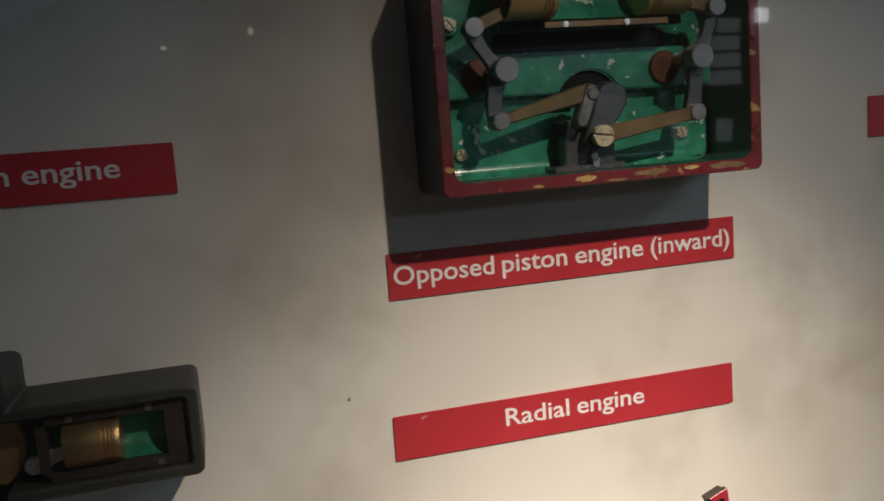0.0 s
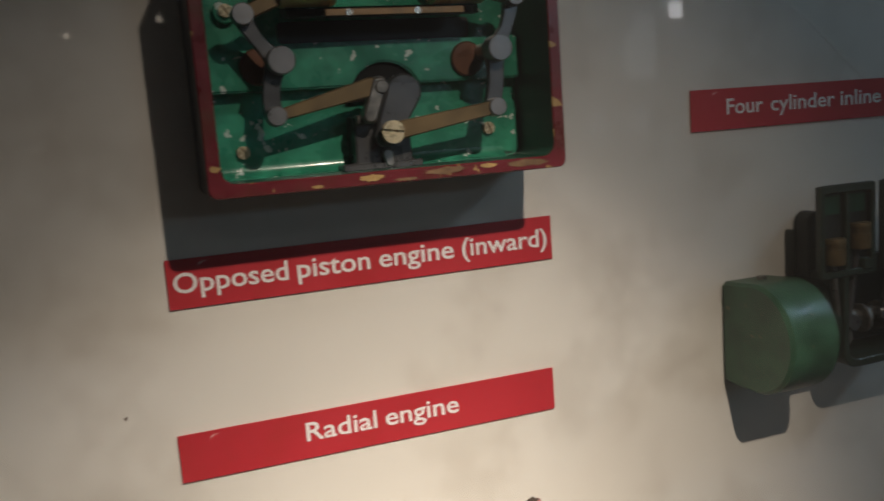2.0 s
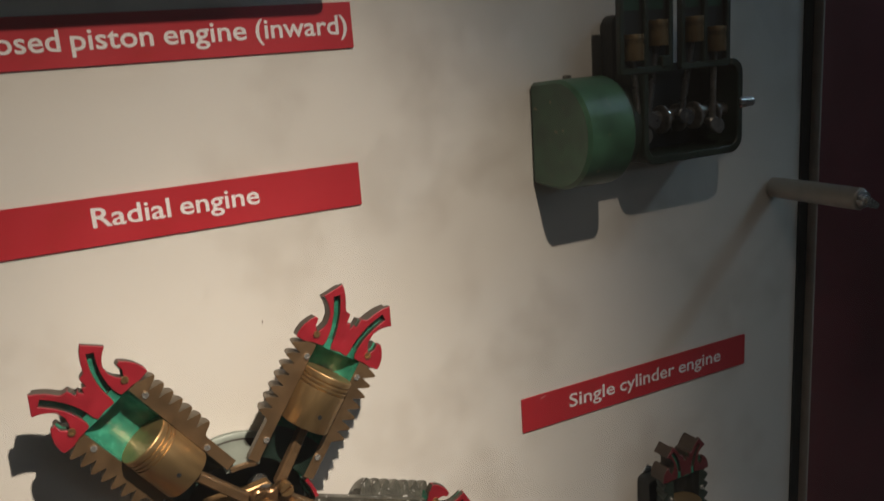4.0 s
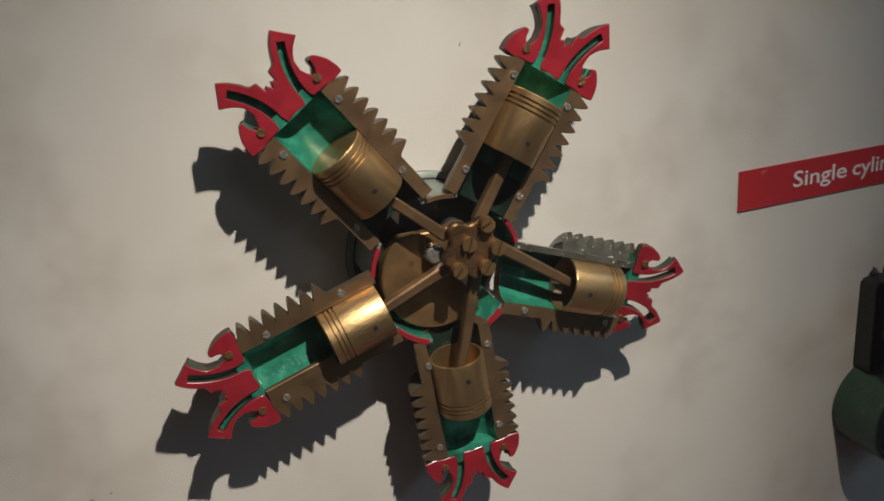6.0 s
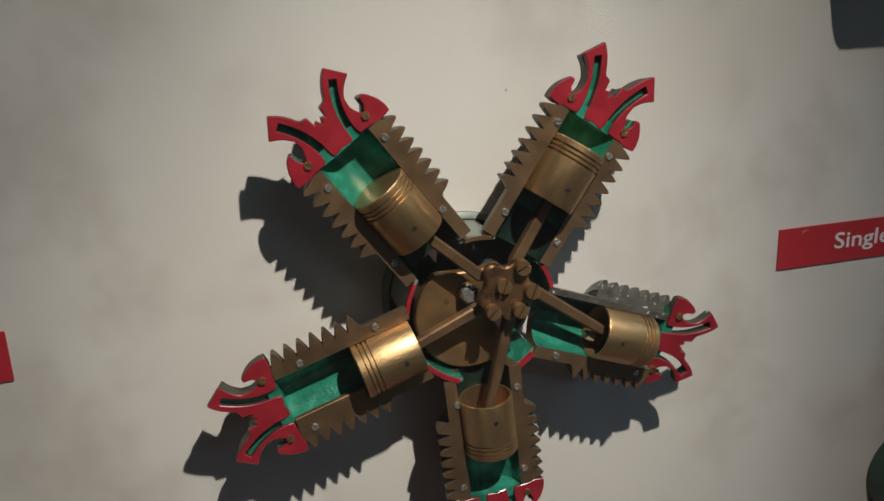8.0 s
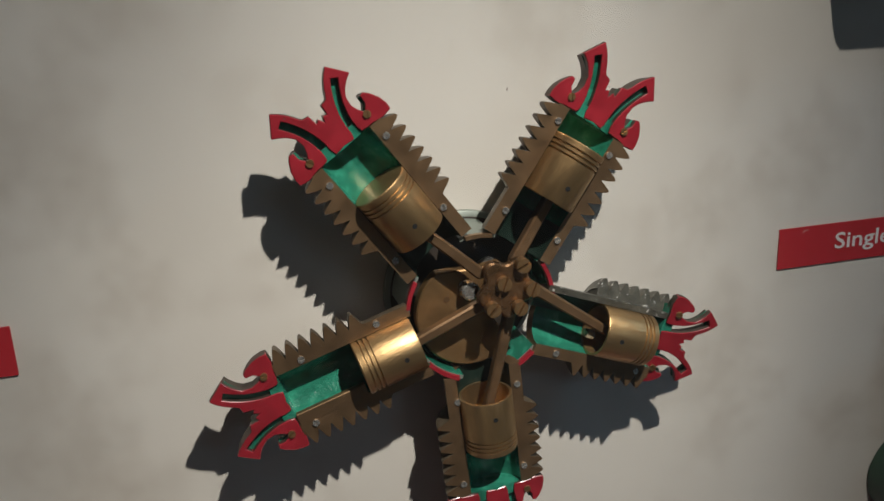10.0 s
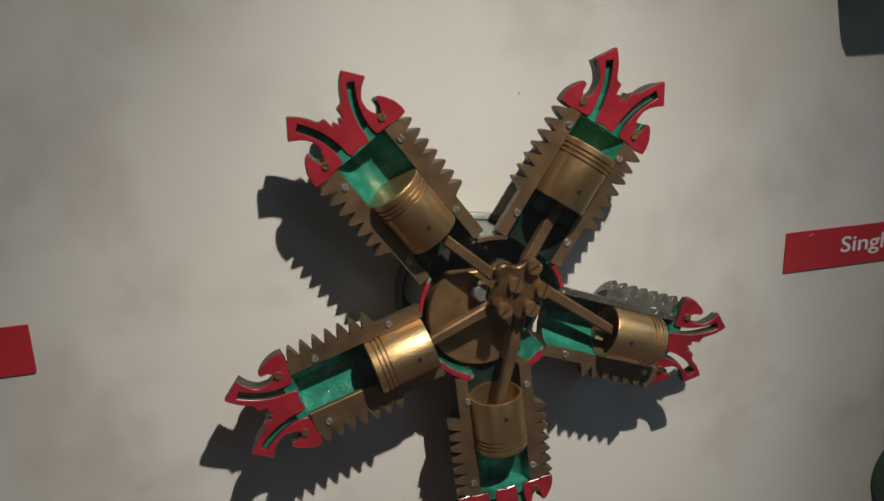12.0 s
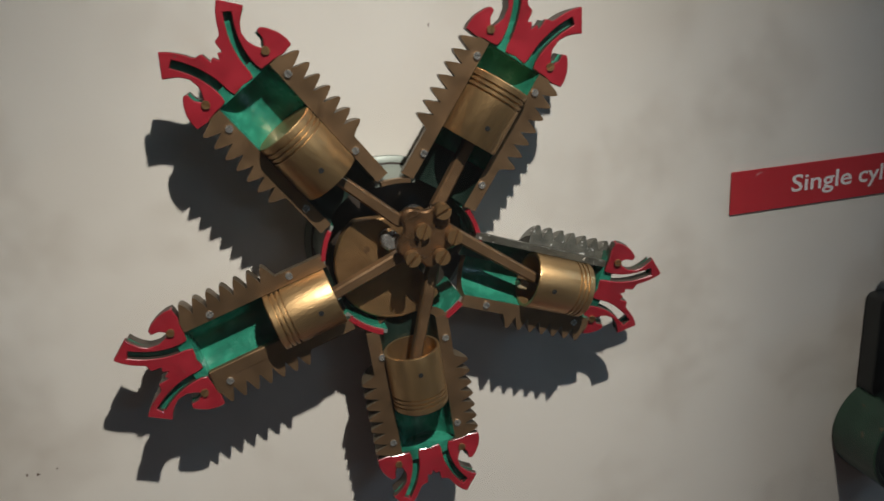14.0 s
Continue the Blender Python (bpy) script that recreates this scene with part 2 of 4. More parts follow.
def rounded(x0, x1, y0, y1, r, n=5):
    out = []
    for cx, cy, a in ((x1 - r, y1 - r, 0), (x0 + r, y1 - r, 90), (x0 + r, y0 + r, 180), (x1 - r, y0 + r, 270)):
        for i in range(n + 1):
            b = radians(a + 90 * i / n)
            out.append((cx + r * math.cos(b), cy + r * math.sin(b)))
    return out


def arc(cx, cy, r, a0, a1, n):
    return [(cx + r * math.cos(radians(a0 + (a1 - a0) * i / n)), cy + r * math.sin(radians(a0 + (a1 - a0) * i / n))) for i in range(n + 1)]


def cyl(bm, p0, p1, r0, r1=None, n=24, mat=0):
    p0, p1 = Vector(p0), Vector(p1)
    r1 = r0 if r1 is None else r1
    q = (p1 - p0).to_track_quat("Z", "Y")
    rings = []
    for p, r in ((p0, r0), (p1, r1)):
        rings.append([bm.verts.new(p + q @ Vector((r * math.cos(2 * math.pi * i / n), r * math.sin(2 * math.pi * i / n), 0))) for i in range(n)])
    for f in [rings[0][::-1], rings[1]] + [(rings[0][i], rings[0][(i + 1) % n], rings[1][(i + 1) % n], rings[1][i]) for i in range(n)]:
        bm.faces.new(f).material_index = mat
    return bm


def revolve(bm, prof, a0, a1, n, cap=0):
    """prof: closed loop of (along, radius, material) turned about the Y axis; angle 0 is +X, 90 is +Z."""
    full = abs(a1 - a0) >= 360
    rings = []
    for i in range(n if full else n + 1):
        b = radians(a0 + (a1 - a0) * i / n)
        rings.append([bm.verts.new((r * math.cos(b), a, r * math.sin(b))) for a, r, _ in prof])
    k = len(prof)
    for i in range(n):
        A, B = rings[i], rings[(i + 1) % len(rings)]
        for j in range(k):
            f = bm.faces.new((A[j], A[(j + 1) % k], B[(j + 1) % k], B[j]))
            f.material_index = prof[j][2]
    if not full:
        bm.faces.new(rings[0]).material_index = cap
        bm.faces.new(rings[-1][::-1]).material_index = cap
    return bm


def bar(bm, p, q, wp, wq, z0, z1, mat=0, n=12):
    """A flat bar with round ends of radius wp and wq from p to q, between two heights."""
    p, q = Vector(p), Vector(q)
    a = math.degrees(math.atan2(q.y - p.y, q.x - p.x))
    return prism(bm, arc(p.x, p.y, wp, a + 90, a + 270, n) + arc(q.x, q.y, wq, a - 90, a + 90, n), z0, z1, mat, mat)


def screw_mesh(r, h, mat, name="slotted_screw"):
    bm = bmesh.new()
    cyl(bm, (0, 0, -0.001), (0, 0, h * 0.5), r, n=16)
    g = r * 0.2
    for s in (0, 180):
        a = math.degrees(math.asin(0.2))
        prism(bm, [(x, y) for x, y in arc(0, 0, r, s + a, s + 180 - a, 8)], h * 0.45, h)
    return mesh_of(bm, mat, name)


def cross_screw_mesh(r, h, mat):
    bm = bmesh.new()
    cyl(bm, (0, 0, -0.001), (0, 0, h * 0.5), r, n=16)
    for s in (0, 90, 180, 270):
        prism(bm, [(r * 0.14 * math.cos(radians(s + 45)) * 1.414, r * 0.14 * math.sin(radians(s + 45)) * 1.414)] + arc(0, 0, r * 0.97, s + 9, s + 81, 6), h * 0.45, h)
    return mesh_of(bm, mat, "cross_screw")


SMALL_SCREW = screw_mesh(0.0024, 0.0013, BRIGHT)
HEAD_BOLT = screw_mesh(0.0026, 0.0014, DULL_BRASS)
HUB_SCREW = screw_mesh(0.0052, 0.006, DULL_BRASS)
PIN_SCREW = screw_mesh(0.0078, 0.004, PALE_BRASS)
CROSS = cross_screw_mesh(0.0045, 0.003, PALE_BRASS)
DIM_SCREW = screw_mesh(0.0022, 0.0011, WORN_STEEL)
BIG_SCREW = screw_mesh(0.005, 0.003, STEEL)


def on_panel(x, z):
    """Frame of a thing on the board: x to the right, y up, z out of the board."""
    return pose(x, PANEL_Y, z, 90, 0, 0)


# ---------------------------------------------------------------- setting
def slab(name, x0, x1, y0, y1, z0, z1, mat, label, category):
    bm = bmesh.new()
    box(bm, x0, x1, y0, y1, z0, z1)
    ob = place(name, mesh_of(bm, mat, name), None)
    return tagged(ob, label, category, kind="structure")


slab("wall_north", -1.4, 0.9668, PANEL_Y, PANEL_Y + 0.03, 0.25, 2.05, PANEL, "off-white painted display board with faint stains", "wall")
slab("wall_case_east", 0.9842, 1.50, 0.630, PANEL_Y + 0.03, 0.25, 2.05, POST, "dark maroon board beside the display board", "wall")
slab("trim", 0.9672, 0.9812, PANEL_Y - 0.002, PANEL_Y + 0.02, 0.25, 2.05, CASE_BLACK, "thin black edge strip of the display board", "trim")
slab("trim_2", 0.9816, 0.9838, PANEL_Y - 0.013, PANEL_Y + 0.02, 0.25, 2.05, ROD_ALLOY, "thin bare metal edge of the maroon board", "trim")
slab("wall_case_west", -1.43, -1.405, 0.30, PANEL_Y + 0.03, 0.25, 2.05, POST, "dark maroon side board of the display case", "wall")
# unseen base, kept dark so that little light bounces onto the board
slab("case_base", -1.40, 0.96, 0.325, PANEL_Y - 0.001, 0.0, 0.42, POST, "unseen dark maroon base of the display case", "base")
slab("floor", -5.0, 7.0, -6.1, 0.9, -0.1, -0.002, FLOOR, "brown gallery floor", "floor")
slab("ceiling", -5.0, 7.0, -6.1, 0.9, 3.2, 3.3, ROOM, "grey gallery ceiling", "ceiling")
slab("wall_back", -5.0, 7.0, 0.80, 0.9, 0.0, 3.198, ROOM, "grey painted gallery wall behind the case", "wall")
slab("wall_west", -5.1, -5.002, -6.1, 0.9, 0.0, 3.198, ROOM, "grey painted gallery wall", "wall")
slab("wall_east", 7.002, 7.1, -6.1, 0.9, 0.0, 3.198, ROOM, "grey painted gallery wall", "wall")
slab("wall_south_1", -5.0, 3.9, -6.2, -6.0, 0.0, 3.198, ROOM, "grey painted gallery wall", "wall")
slab("wall_south_2", 5.2, 7.0, -6.2, -6.0, 0.0, 3.198, ROOM, "grey painted gallery wall", "wall")
slab("wall_south_3", 3.902, 5.198, -6.2, -6.0, 0.0, 1.15, ROOM, "grey painted gallery wall", "wall")
slab("wall_south_4", 3.902, 5.198, -6.2, -6.0, 2.6, 3.198, ROOM, "grey painted gallery wall", "wall")

# the gallery window, seen only as a reflection in the case glass
win = thing("window_2", pose(4.55, -6.05, 1.15), "tall gallery window with dark glazing bars", "window", kind="structure")
panes = [(0.30, 1.14, 0.13, 0.13, BRIGHT_GLOW), (0.36, 0.98, 0.05, 0.10, SKY_GLOW)]
panes += [(-0.18 + 0.11 * i, 0.62 + 0.15 * j, 0.09, 0.12, SKY_GLOW) for i in range(3) for j in range(4) if (i, j) != (0, 3)]
panes += [(x, 0.12, 0.055, 0.20, SKY_GLOW) for x in (-0.56, -0.47, -0.12, -0.03)]
for x, z, w, h, mat in panes:
    bm = bmesh.new()
    box(bm, x, x + w, -0.01, 0.01, z, z + h)
    part("pane", bm, mat, win)
bm = bmesh.new()
for ix in range(4):
    box(bm, -0.645 + ix * 0.43 - 0.012, -0.645 + ix * 0.43 + 0.012, -0.04, -0.02, 0.0, 1.45)
for iz in range(5):
    box(bm, -0.645, 0.645, -0.04, -0.022, iz * 0.356, iz * 0.356 + 0.024)
part("frame", bm, ROOM, win)
bm = bmesh.new()
box(bm, -0.647, 0.647, -0.1, -0.06, 0.002, 1.446)
part("shutter", bm, ROOM, win)

# unseen rooflight and clerestory, added to go with the two cool lamps
for name, matrix, w, h, label in (("added_rooflight", pose(2.82, -0.51, 3.198, 180), 0.62, 0.52, "added small square rooflight in the gallery ceiling, unseen"),
                                  ("added_clerestory", pose(3.0, -5.998, 2.85, -90), 2.3, 0.44, "added long low clerestory window high in the gallery wall, unseen")):
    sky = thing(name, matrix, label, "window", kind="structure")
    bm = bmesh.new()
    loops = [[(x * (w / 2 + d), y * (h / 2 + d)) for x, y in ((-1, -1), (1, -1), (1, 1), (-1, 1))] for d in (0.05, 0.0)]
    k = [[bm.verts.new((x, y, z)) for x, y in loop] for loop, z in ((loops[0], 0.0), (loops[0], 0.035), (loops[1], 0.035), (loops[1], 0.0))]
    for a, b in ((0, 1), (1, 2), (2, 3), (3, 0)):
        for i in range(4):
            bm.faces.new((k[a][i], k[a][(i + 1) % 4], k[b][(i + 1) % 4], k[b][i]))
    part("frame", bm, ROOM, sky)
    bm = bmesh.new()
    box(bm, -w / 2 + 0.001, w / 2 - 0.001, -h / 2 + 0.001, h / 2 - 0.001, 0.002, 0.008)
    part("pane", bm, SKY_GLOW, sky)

# the glass front
bm = bmesh.new()
box(bm, -1.4, 1.50, 0.318, 0.322, 0.25, 2.05)
pane = place("window_1", mesh_of(bm, GLASS, "glass_front"), None)
pane.visible_shadow = False
tagged(pane, "clear glass front of the display case", "glass", kind="structure")

# stand-off rod between board and glass
rod = thing("support_rod", on_panel(0.926, 1.197), "round brushed metal stand-off rod on the board", "rod")
bm = bmesh.new()
cyl(bm, (0, 0, 0.0005), (0, 0, 0.108), 0.0112)
part("shaft", bm, ROD_ALLOY, rod, bevel=0.0012)
bm = bmesh.new()
cyl(bm, (0, 0, 0.1082), (0, 0, 0.113), 0.0085)
clamp = part("clamp", bm, STEEL, rod, "small bright steel clamp", bevel=0.0008)
bm = bmesh.new()
bar(bm, (-0.004, 0.0), (0.013, -0.007), 0.0055, 0.0035, 0.1132, 0.1165)
part("clamp_plate", bm, BRIGHT, clamp, bevel=0.0006)
bm = bmesh.new()
cyl(bm, (-0.004, 0, 0.1167), (-0.004, 0, 0.1195), 0.0034, n=6)
part("nut", bm, BRIGHT, clamp, bevel=0.0004)

for o in [copy_thing(rod, on_panel(0.934, 0.676))]:
    tagged(o, group="stand-off rods")
tagged(rod, group="stand-off rods")

# unseen ceiling light behind the visitor, added to go with the floor fill
gl = thing("added_ceiling_light", pose(0.8, -2.8, 3.2), "added long flat ceiling light, unseen", "ceiling light")
bm = bmesh.new()
prism(bm, rounded(-1.25, 1.25, -0.3, 0.3, 0.03, 3), -0.05, 0.0)
part("frame", bm, ROOM, gl, bevel=0.004)

# spot lamp on the ceiling stem
fix = thing("ceiling_spotlight", look(LAMP_AT, AIM), "small black ceiling spotlight above the case", "spotlight")
bm = bmesh.new()
revolve(bm, [(0.0, 0.024, 0), (0.0, 0.028, 0), (0.09, 0.028, 0), (0.1, 0.02, 0), (0.1, 0.0, 0), (0.095, 0.0, 0), (0.085, 0.024, 0)], 0, 360, 24)
bmesh.ops.transform(bm, matrix=Matrix.Translation((0, 0, -0.01)) @ pose(0, 0, 0, 90), verts=bm.verts)
part("shade", bm, CASE_BLACK, fix)
bm = bmesh.new()
cyl(bm, (LAMP_AT[0], LAMP_AT[1] - 0.03, LAMP_AT[2] + 0.04), (LAMP_AT[0], LAMP_AT[1] - 0.03, 3.2), 0.008, n=12)
bmesh.ops.transform(bm, matrix=look(LAMP_AT, AIM).inverted(), verts=bm.verts)
part("stem", bm, CASE_BLACK, fix)
for x, y, z in ((0.43, -5.6, 2.34), (-0.17, -5.7, 2.26)):
    b = thing("pendant_lamp", pose(x, y, z), "small bare hanging bulb far off in the gallery", "lamp", "gallery bulbs")
    bm = bmesh.new()
    bmesh.ops.create_uvsphere(bm, u_segments=12, v_segments=8, radius=0.022)
    part("bulb", bm, BULB_GLOW, b)
    bm = bmesh.new()
    cyl(bm, (0, 0, 0.03), (0, 0, 3.2 - z), 0.006, n=8)
    part("cord", bm, CASE_BLACK, b)


# ---------------------------------------------------------------- labels
def lettering(text, width, height=None):
    """Bold lettering as a mesh, from 0 to width, with the capitals' foot at 0."""
    cu = bpy.data.curves.new("lettering", "FONT")
    cu.body, cu.size, cu.offset, cu.extrude = text, 1.0, 0.013, 0.0
    cu.resolution_u = 3
    ob = new("lettering", cu)
    bpy.context.view_layer.update()
    me = bpy.data.meshes.new_from_object(ob.evaluated_get(bpy.context.evaluated_depsgraph_get()))
    bpy.data.objects.remove(ob)
    xs = [v.co.x for v in me.vertices]
    k = width / (max(xs) - min(xs))
    ky = k if height is None else height / 0.70
    x0 = min(xs)
    for v in me.vertices:
        v.co = ((v.co.x - x0) * k, v.co.y * ky, 0.0)
    me.materials.append(LABEL_WHITE)
    return me


def name_plate(x, z, words, foot, cap, label, width=0.297, height=0.035):
    """words: (text, where it starts, where it stops) along the plate."""
    t = thing("name_label", on_panel(x, z), label, "label", "engine name labels")
    bm = bmesh.new()
    prism(bm, rounded(0, width, -height, 0, 0.0006, 2), 0.0004, 0.0016)
    part("plate", bm, LABEL_RED, t)
    for text, start, stop in words:
        place("lettering", lettering(text, (stop - start) * width, cap), t, pose(start * width, -height * foot, 0.0019), "white bold lettering")
    return t


name_plate(0.147, 1.285, (("Radial", 0.305, 0.489), ("engine", 0.512, 0.716)), 0.615, 0.0142, "red plastic strip label reading Radial engine in white")
name_plate(0.1525, 1.4105, (("Opposed", 0.0135, 0.283), ("piston", 0.305, 0.489), ("engine", 0.513, 0.715), ("(inward)", 0.738, 0.985)), 0.68, 0.0142, "red plastic strip label reading Opposed piston engine (inward) in white")
name_plate(0.587, 1.5015, (("Four", 0.123, 0.253), ("cylinder", 0.281, 0.522), ("inline", 0.545, 0.706), ("engine", 0.728, 0.930)), 0.625, 0.0132, "red plastic strip label reading Four cylinder inline engine in white")
name_plate(0.589, 1.0365, (("Single", 0.187, 0.380), ("cylinder", 0.402, 0.650), ("engine", 0.670, 0.875)), 0.645, 0.0140, "red plastic strip label reading Single cylinder engine in white")
name_plate(-0.287, 1.505, (("n", 0.612, 0.645), ("engine", 0.672, 0.879)), 0.60, 0.0138, "red plastic strip label ending in the white word engine")
name_plate(-0.299, 1.036, (), 0.68, 0.0150, "plain red end of a strip label")


# ---------------------------------------------------------------- five-cylinder radial engine
CUT = 0.053
HUB = (0.310, 1.023)
radial = thing("radial_engine", on_panel(*HUB), "cutaway five-cylinder radial engine model, bronze fins, red heads, green bores", "engine model", "cutaway engines")
R_BORE, R_ROOT, R_FIN = 0.0200, 0.0288, 0.0385


def barrel_profile(a0, a1, fin0, fin1, fins, bore, root, tip):
    """Closed (along, radius, material) loop: 1 green bore, 2 painted outside, 3 lower bore."""
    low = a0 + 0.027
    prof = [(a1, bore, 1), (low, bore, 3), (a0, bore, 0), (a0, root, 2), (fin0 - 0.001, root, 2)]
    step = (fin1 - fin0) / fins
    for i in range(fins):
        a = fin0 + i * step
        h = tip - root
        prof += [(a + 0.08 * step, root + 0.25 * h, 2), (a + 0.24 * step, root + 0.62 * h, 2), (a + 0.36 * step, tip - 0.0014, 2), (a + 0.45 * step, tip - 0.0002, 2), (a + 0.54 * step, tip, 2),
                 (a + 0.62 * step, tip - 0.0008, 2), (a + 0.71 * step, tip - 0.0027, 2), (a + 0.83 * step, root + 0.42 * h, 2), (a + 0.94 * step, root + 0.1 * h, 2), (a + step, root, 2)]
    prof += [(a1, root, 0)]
    return prof


def mirrored(half):
    """Outline from the half with x above 0, listed from the foot to the crown."""
    return half + [(-x, y) for x, y in reversed(half) if abs(x) > 1e-6]


def bezier(p, n):
    out = []
    for i in range(n + 1):
        t = i / n
        out.append(tuple((1 - t) ** 3 * p[0][k] + 3 * t * (1 - t) ** 2 * p[1][k] + 3 * t * t * (1 - t) * p[2][k] + t ** 3 * p[3][k] for k in (0, 1)))
    return out


def slot(center, w):
    """Two sides of a port along its centre line, mouth to tip and back."""
    left, right = [], []
    for i, (x, y) in enumerate(center):
        x2, y2 = center[min(i + 1, len(center) - 1)]
        x1, y1 = center[max(i - 1, 0)]
        d = math.hypot(x2 - x1, y2 - y1)
        nx, ny = (y2 - y1) / d * w / 2, -(x2 - x1) / d * w / 2
        right.append((x + nx, y + ny))
        left.append((x - nx, y - ny))
    return left, right


def head_meshes(s=1.0, depth=0.013, paint=RED, pierced=False, reach=0.0):
    """reach: millimetres by which the port tips stand further out."""
    mm = 0.001 * s
    rim = bezier([(24, 158), (21, 163), (18, 166), (20.5, 173.5)], 3) + bezier([(21.5, 175), (24, 179), (28, 181.5), (32, 183.5)], 4)
    rim += bezier([(22.5, 196), (17, 192), (13.5, 187), (11, 182)], 4) + [(9.5, 180.3), (5.2, 179.4), (4.4, 172.5), (1.8, 174), (0, 170)]
    ear = [(23.5, 150), (30.5, 148.6), (37.8, 149.6), (38.0, 154), (36.6, 160), (33.5, 165.5), (30.5, 168.8), (27.6, 168.2), (27.4, 163), (25.2, 160)]
    left, right = slot(bezier([(11.4, 149.5), (10, 162), (13, 174), (22.3, 187)], 8), 6.0 if pierced else 5.0)
    cut = [(0, 150.6), (7.5, 150)] + left[1:] + right[:0:-1] + [(14.5, 150.6), (19.6, 150)] + ear + rim
    plain = [(0, 150.6), (7.5, 150), (14.5, 150.6), (19.6, 150)] + ear + rim
    cut, plain, left, right = [[(x, y + max(0, y - 168) / 28 * reach) for x, y in line] for line in (cut, plain, left, right)]
    bm = bmesh.new()
    prism(bm, [(x * mm, y * mm) for x, y in mirrored(cut)], -0.0050 * s, 0, 0, 1)
    face = mesh_of(bm, [paint, HEAD_SIDE], "head_face", bevel=0.0005 * s, angle=50)
    bm = bmesh.new()
    back = cut if pierced else plain
    prism(bm, [(x * mm * 0.95, 0.1505 * s + (y * mm - 0.1505 * s) * 0.95) for x, y in mirrored(back)], -depth * s, -0.0051 * s, 1, 0)
    revolve(bm, [(0.1495 * s, 0.0, 1), (0.1495 * s, 0.0286 * s, 0), (0.1545 * s, 0.0286 * s, 0), (0.1580 * s, 0.020 * s, 0), (0.1580 * s, 0.0, 0)], -8, -172, 16, cap=1)
    return face, mesh_of(bm, [HEAD_SIDE, GREEN], "head_body", angle=30)


def piston_mesh(r, length, name="piston", metal=BRASS):
    """Crown at 0, skirt towards minus y; three ring grooves, hollow below."""
    prof = [(0.0, 0.0, 0), (0.0, r * 0.97, 0), (-0.0008, r, 0)]
    for i in range(3):
        a = -0.0042 - i * 0.0032 * length / 0.043
        prof += [(a, r, 0), (a - 0.0001, r * 0.93, 0), (a - 0.0013, r * 0.93, 0), (a - 0.0014, r, 0)]
    prof += [(-length + 0.0006, r, 0), (-length, r * 0.985, 0), (-length, r * 0.90, 0), (-length * 0.35, r * 0.88, 0), (-length * 0.30, 0.0, 0)]
    bm = bmesh.new()
    revolve(bm, prof, 0, 360, 40)
    return mesh_of(bm, metal, name)


bm = bmesh.new()
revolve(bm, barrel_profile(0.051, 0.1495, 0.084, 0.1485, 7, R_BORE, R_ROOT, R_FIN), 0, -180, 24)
BARREL = mesh_of(bm, [BRONZE, GREEN, FIN_SIDE, BORE_SHADE], "cylinder_barrel", angle=30)
# the cylinder cut further back: plain lower quarter, worn fins ground down behind a thin liner edge
bm = bmesh.new()
revolve(bm, barrel_profile(0.051, 0.1495, 0.084, 0.1485, 7, R_BORE, R_ROOT, R_FIN), 0, -96, 14)
LOW_BARREL = mesh_of(bm, [BRONZE, GREEN, FIN_SIDE, GREEN], "worn_barrel", angle=30)
bm = bmesh.new()
revolve(bm, barrel_profile(0.088, 0.1535, 0.0885, 0.1525, 7, R_BORE + 0.0048, R_ROOT + 0.001, R_FIN), -96, -166, 12)
WORN_FINS = mesh_of(bm, [WORN_ALLOY, WORN_ALLOY, WORN_ALLOY, WORN_ALLOY], "worn_fins", angle=30)
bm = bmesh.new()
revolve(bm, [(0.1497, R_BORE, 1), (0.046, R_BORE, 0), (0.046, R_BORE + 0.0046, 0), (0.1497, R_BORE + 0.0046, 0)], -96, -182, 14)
LINER_EDGE = mesh_of(bm, [WORN_ALLOY, BORE_SHADE], "liner_edge", angle=30)
HEAD_FACE, HEAD_BODY = head_meshes()
LONG_FACE, LONG_BODY = head_meshes(reach=3.6)
SHORT_FACE, SHORT_BODY = head_meshes(depth=0.007, pierced=True, reach=-1.5)
PISTON = piston_mesh(0.0196, 0.043)
# no real hole: a slightly raised disc coloured as dark as its inside
bm = bmesh.new()
cyl(bm, (0, -0.0305, 0.0190), (0, -0.0305, 0.01985), 0.0017, n=12)
PIN_HOLE = mesh_of(bm, BLACK, "pin_hole")

# arm: foot x, foot z, direction, crown of the piston along the arm, link pin x, z
ARMS = [
    (0.3082, 1.0231, 55.8, 0.1330, 0.3345, 1.0575),
    (0.3110, 1.0245, 126.4, 0.1165, 0.3080, 1.0510),
    (0.3131, 1.0220, 197.8, 0.0965, 0.3125, 1.0285),
    (0.3044, 1.0271, 275.1, 0.1120, 0.3320, 1.0270),
    (0.3097, 1.0274, -20.2, 0.1360, 0.3410, 1.0395),
]
# the same order: head, how far the head sits in, screws (across, along)
ARM_HEADS = [
    (LONG_FACE, LONG_BODY, 0.0, ((-0.0232, 0.1388), (0.0234, 0.1380), (-0.0224, 0.0690), (0.0234, 0.0690))),
    (HEAD_FACE, HEAD_BODY, 0.0, ((-0.0238, 0.1378), (0.0245, 0.1384), (-0.0243, 0.0700), (0.0232, 0.0760))),
    (HEAD_FACE, HEAD_BODY, 0.0, ((-0.0238, 0.1390), (0.0241, 0.1302), (0.0252, 0.0748))),
    (HEAD_FACE, HEAD_BODY, 0.0, ((-0.0234, 0.1362), (0.0248, 0.1384), (-0.0247, 0.0680), (0.0212, 0.0708))),
    (SHORT_FACE, SHORT_BODY, -0.003, ((0.0248, 0.1380), (0.0243, 0.0685))),
]
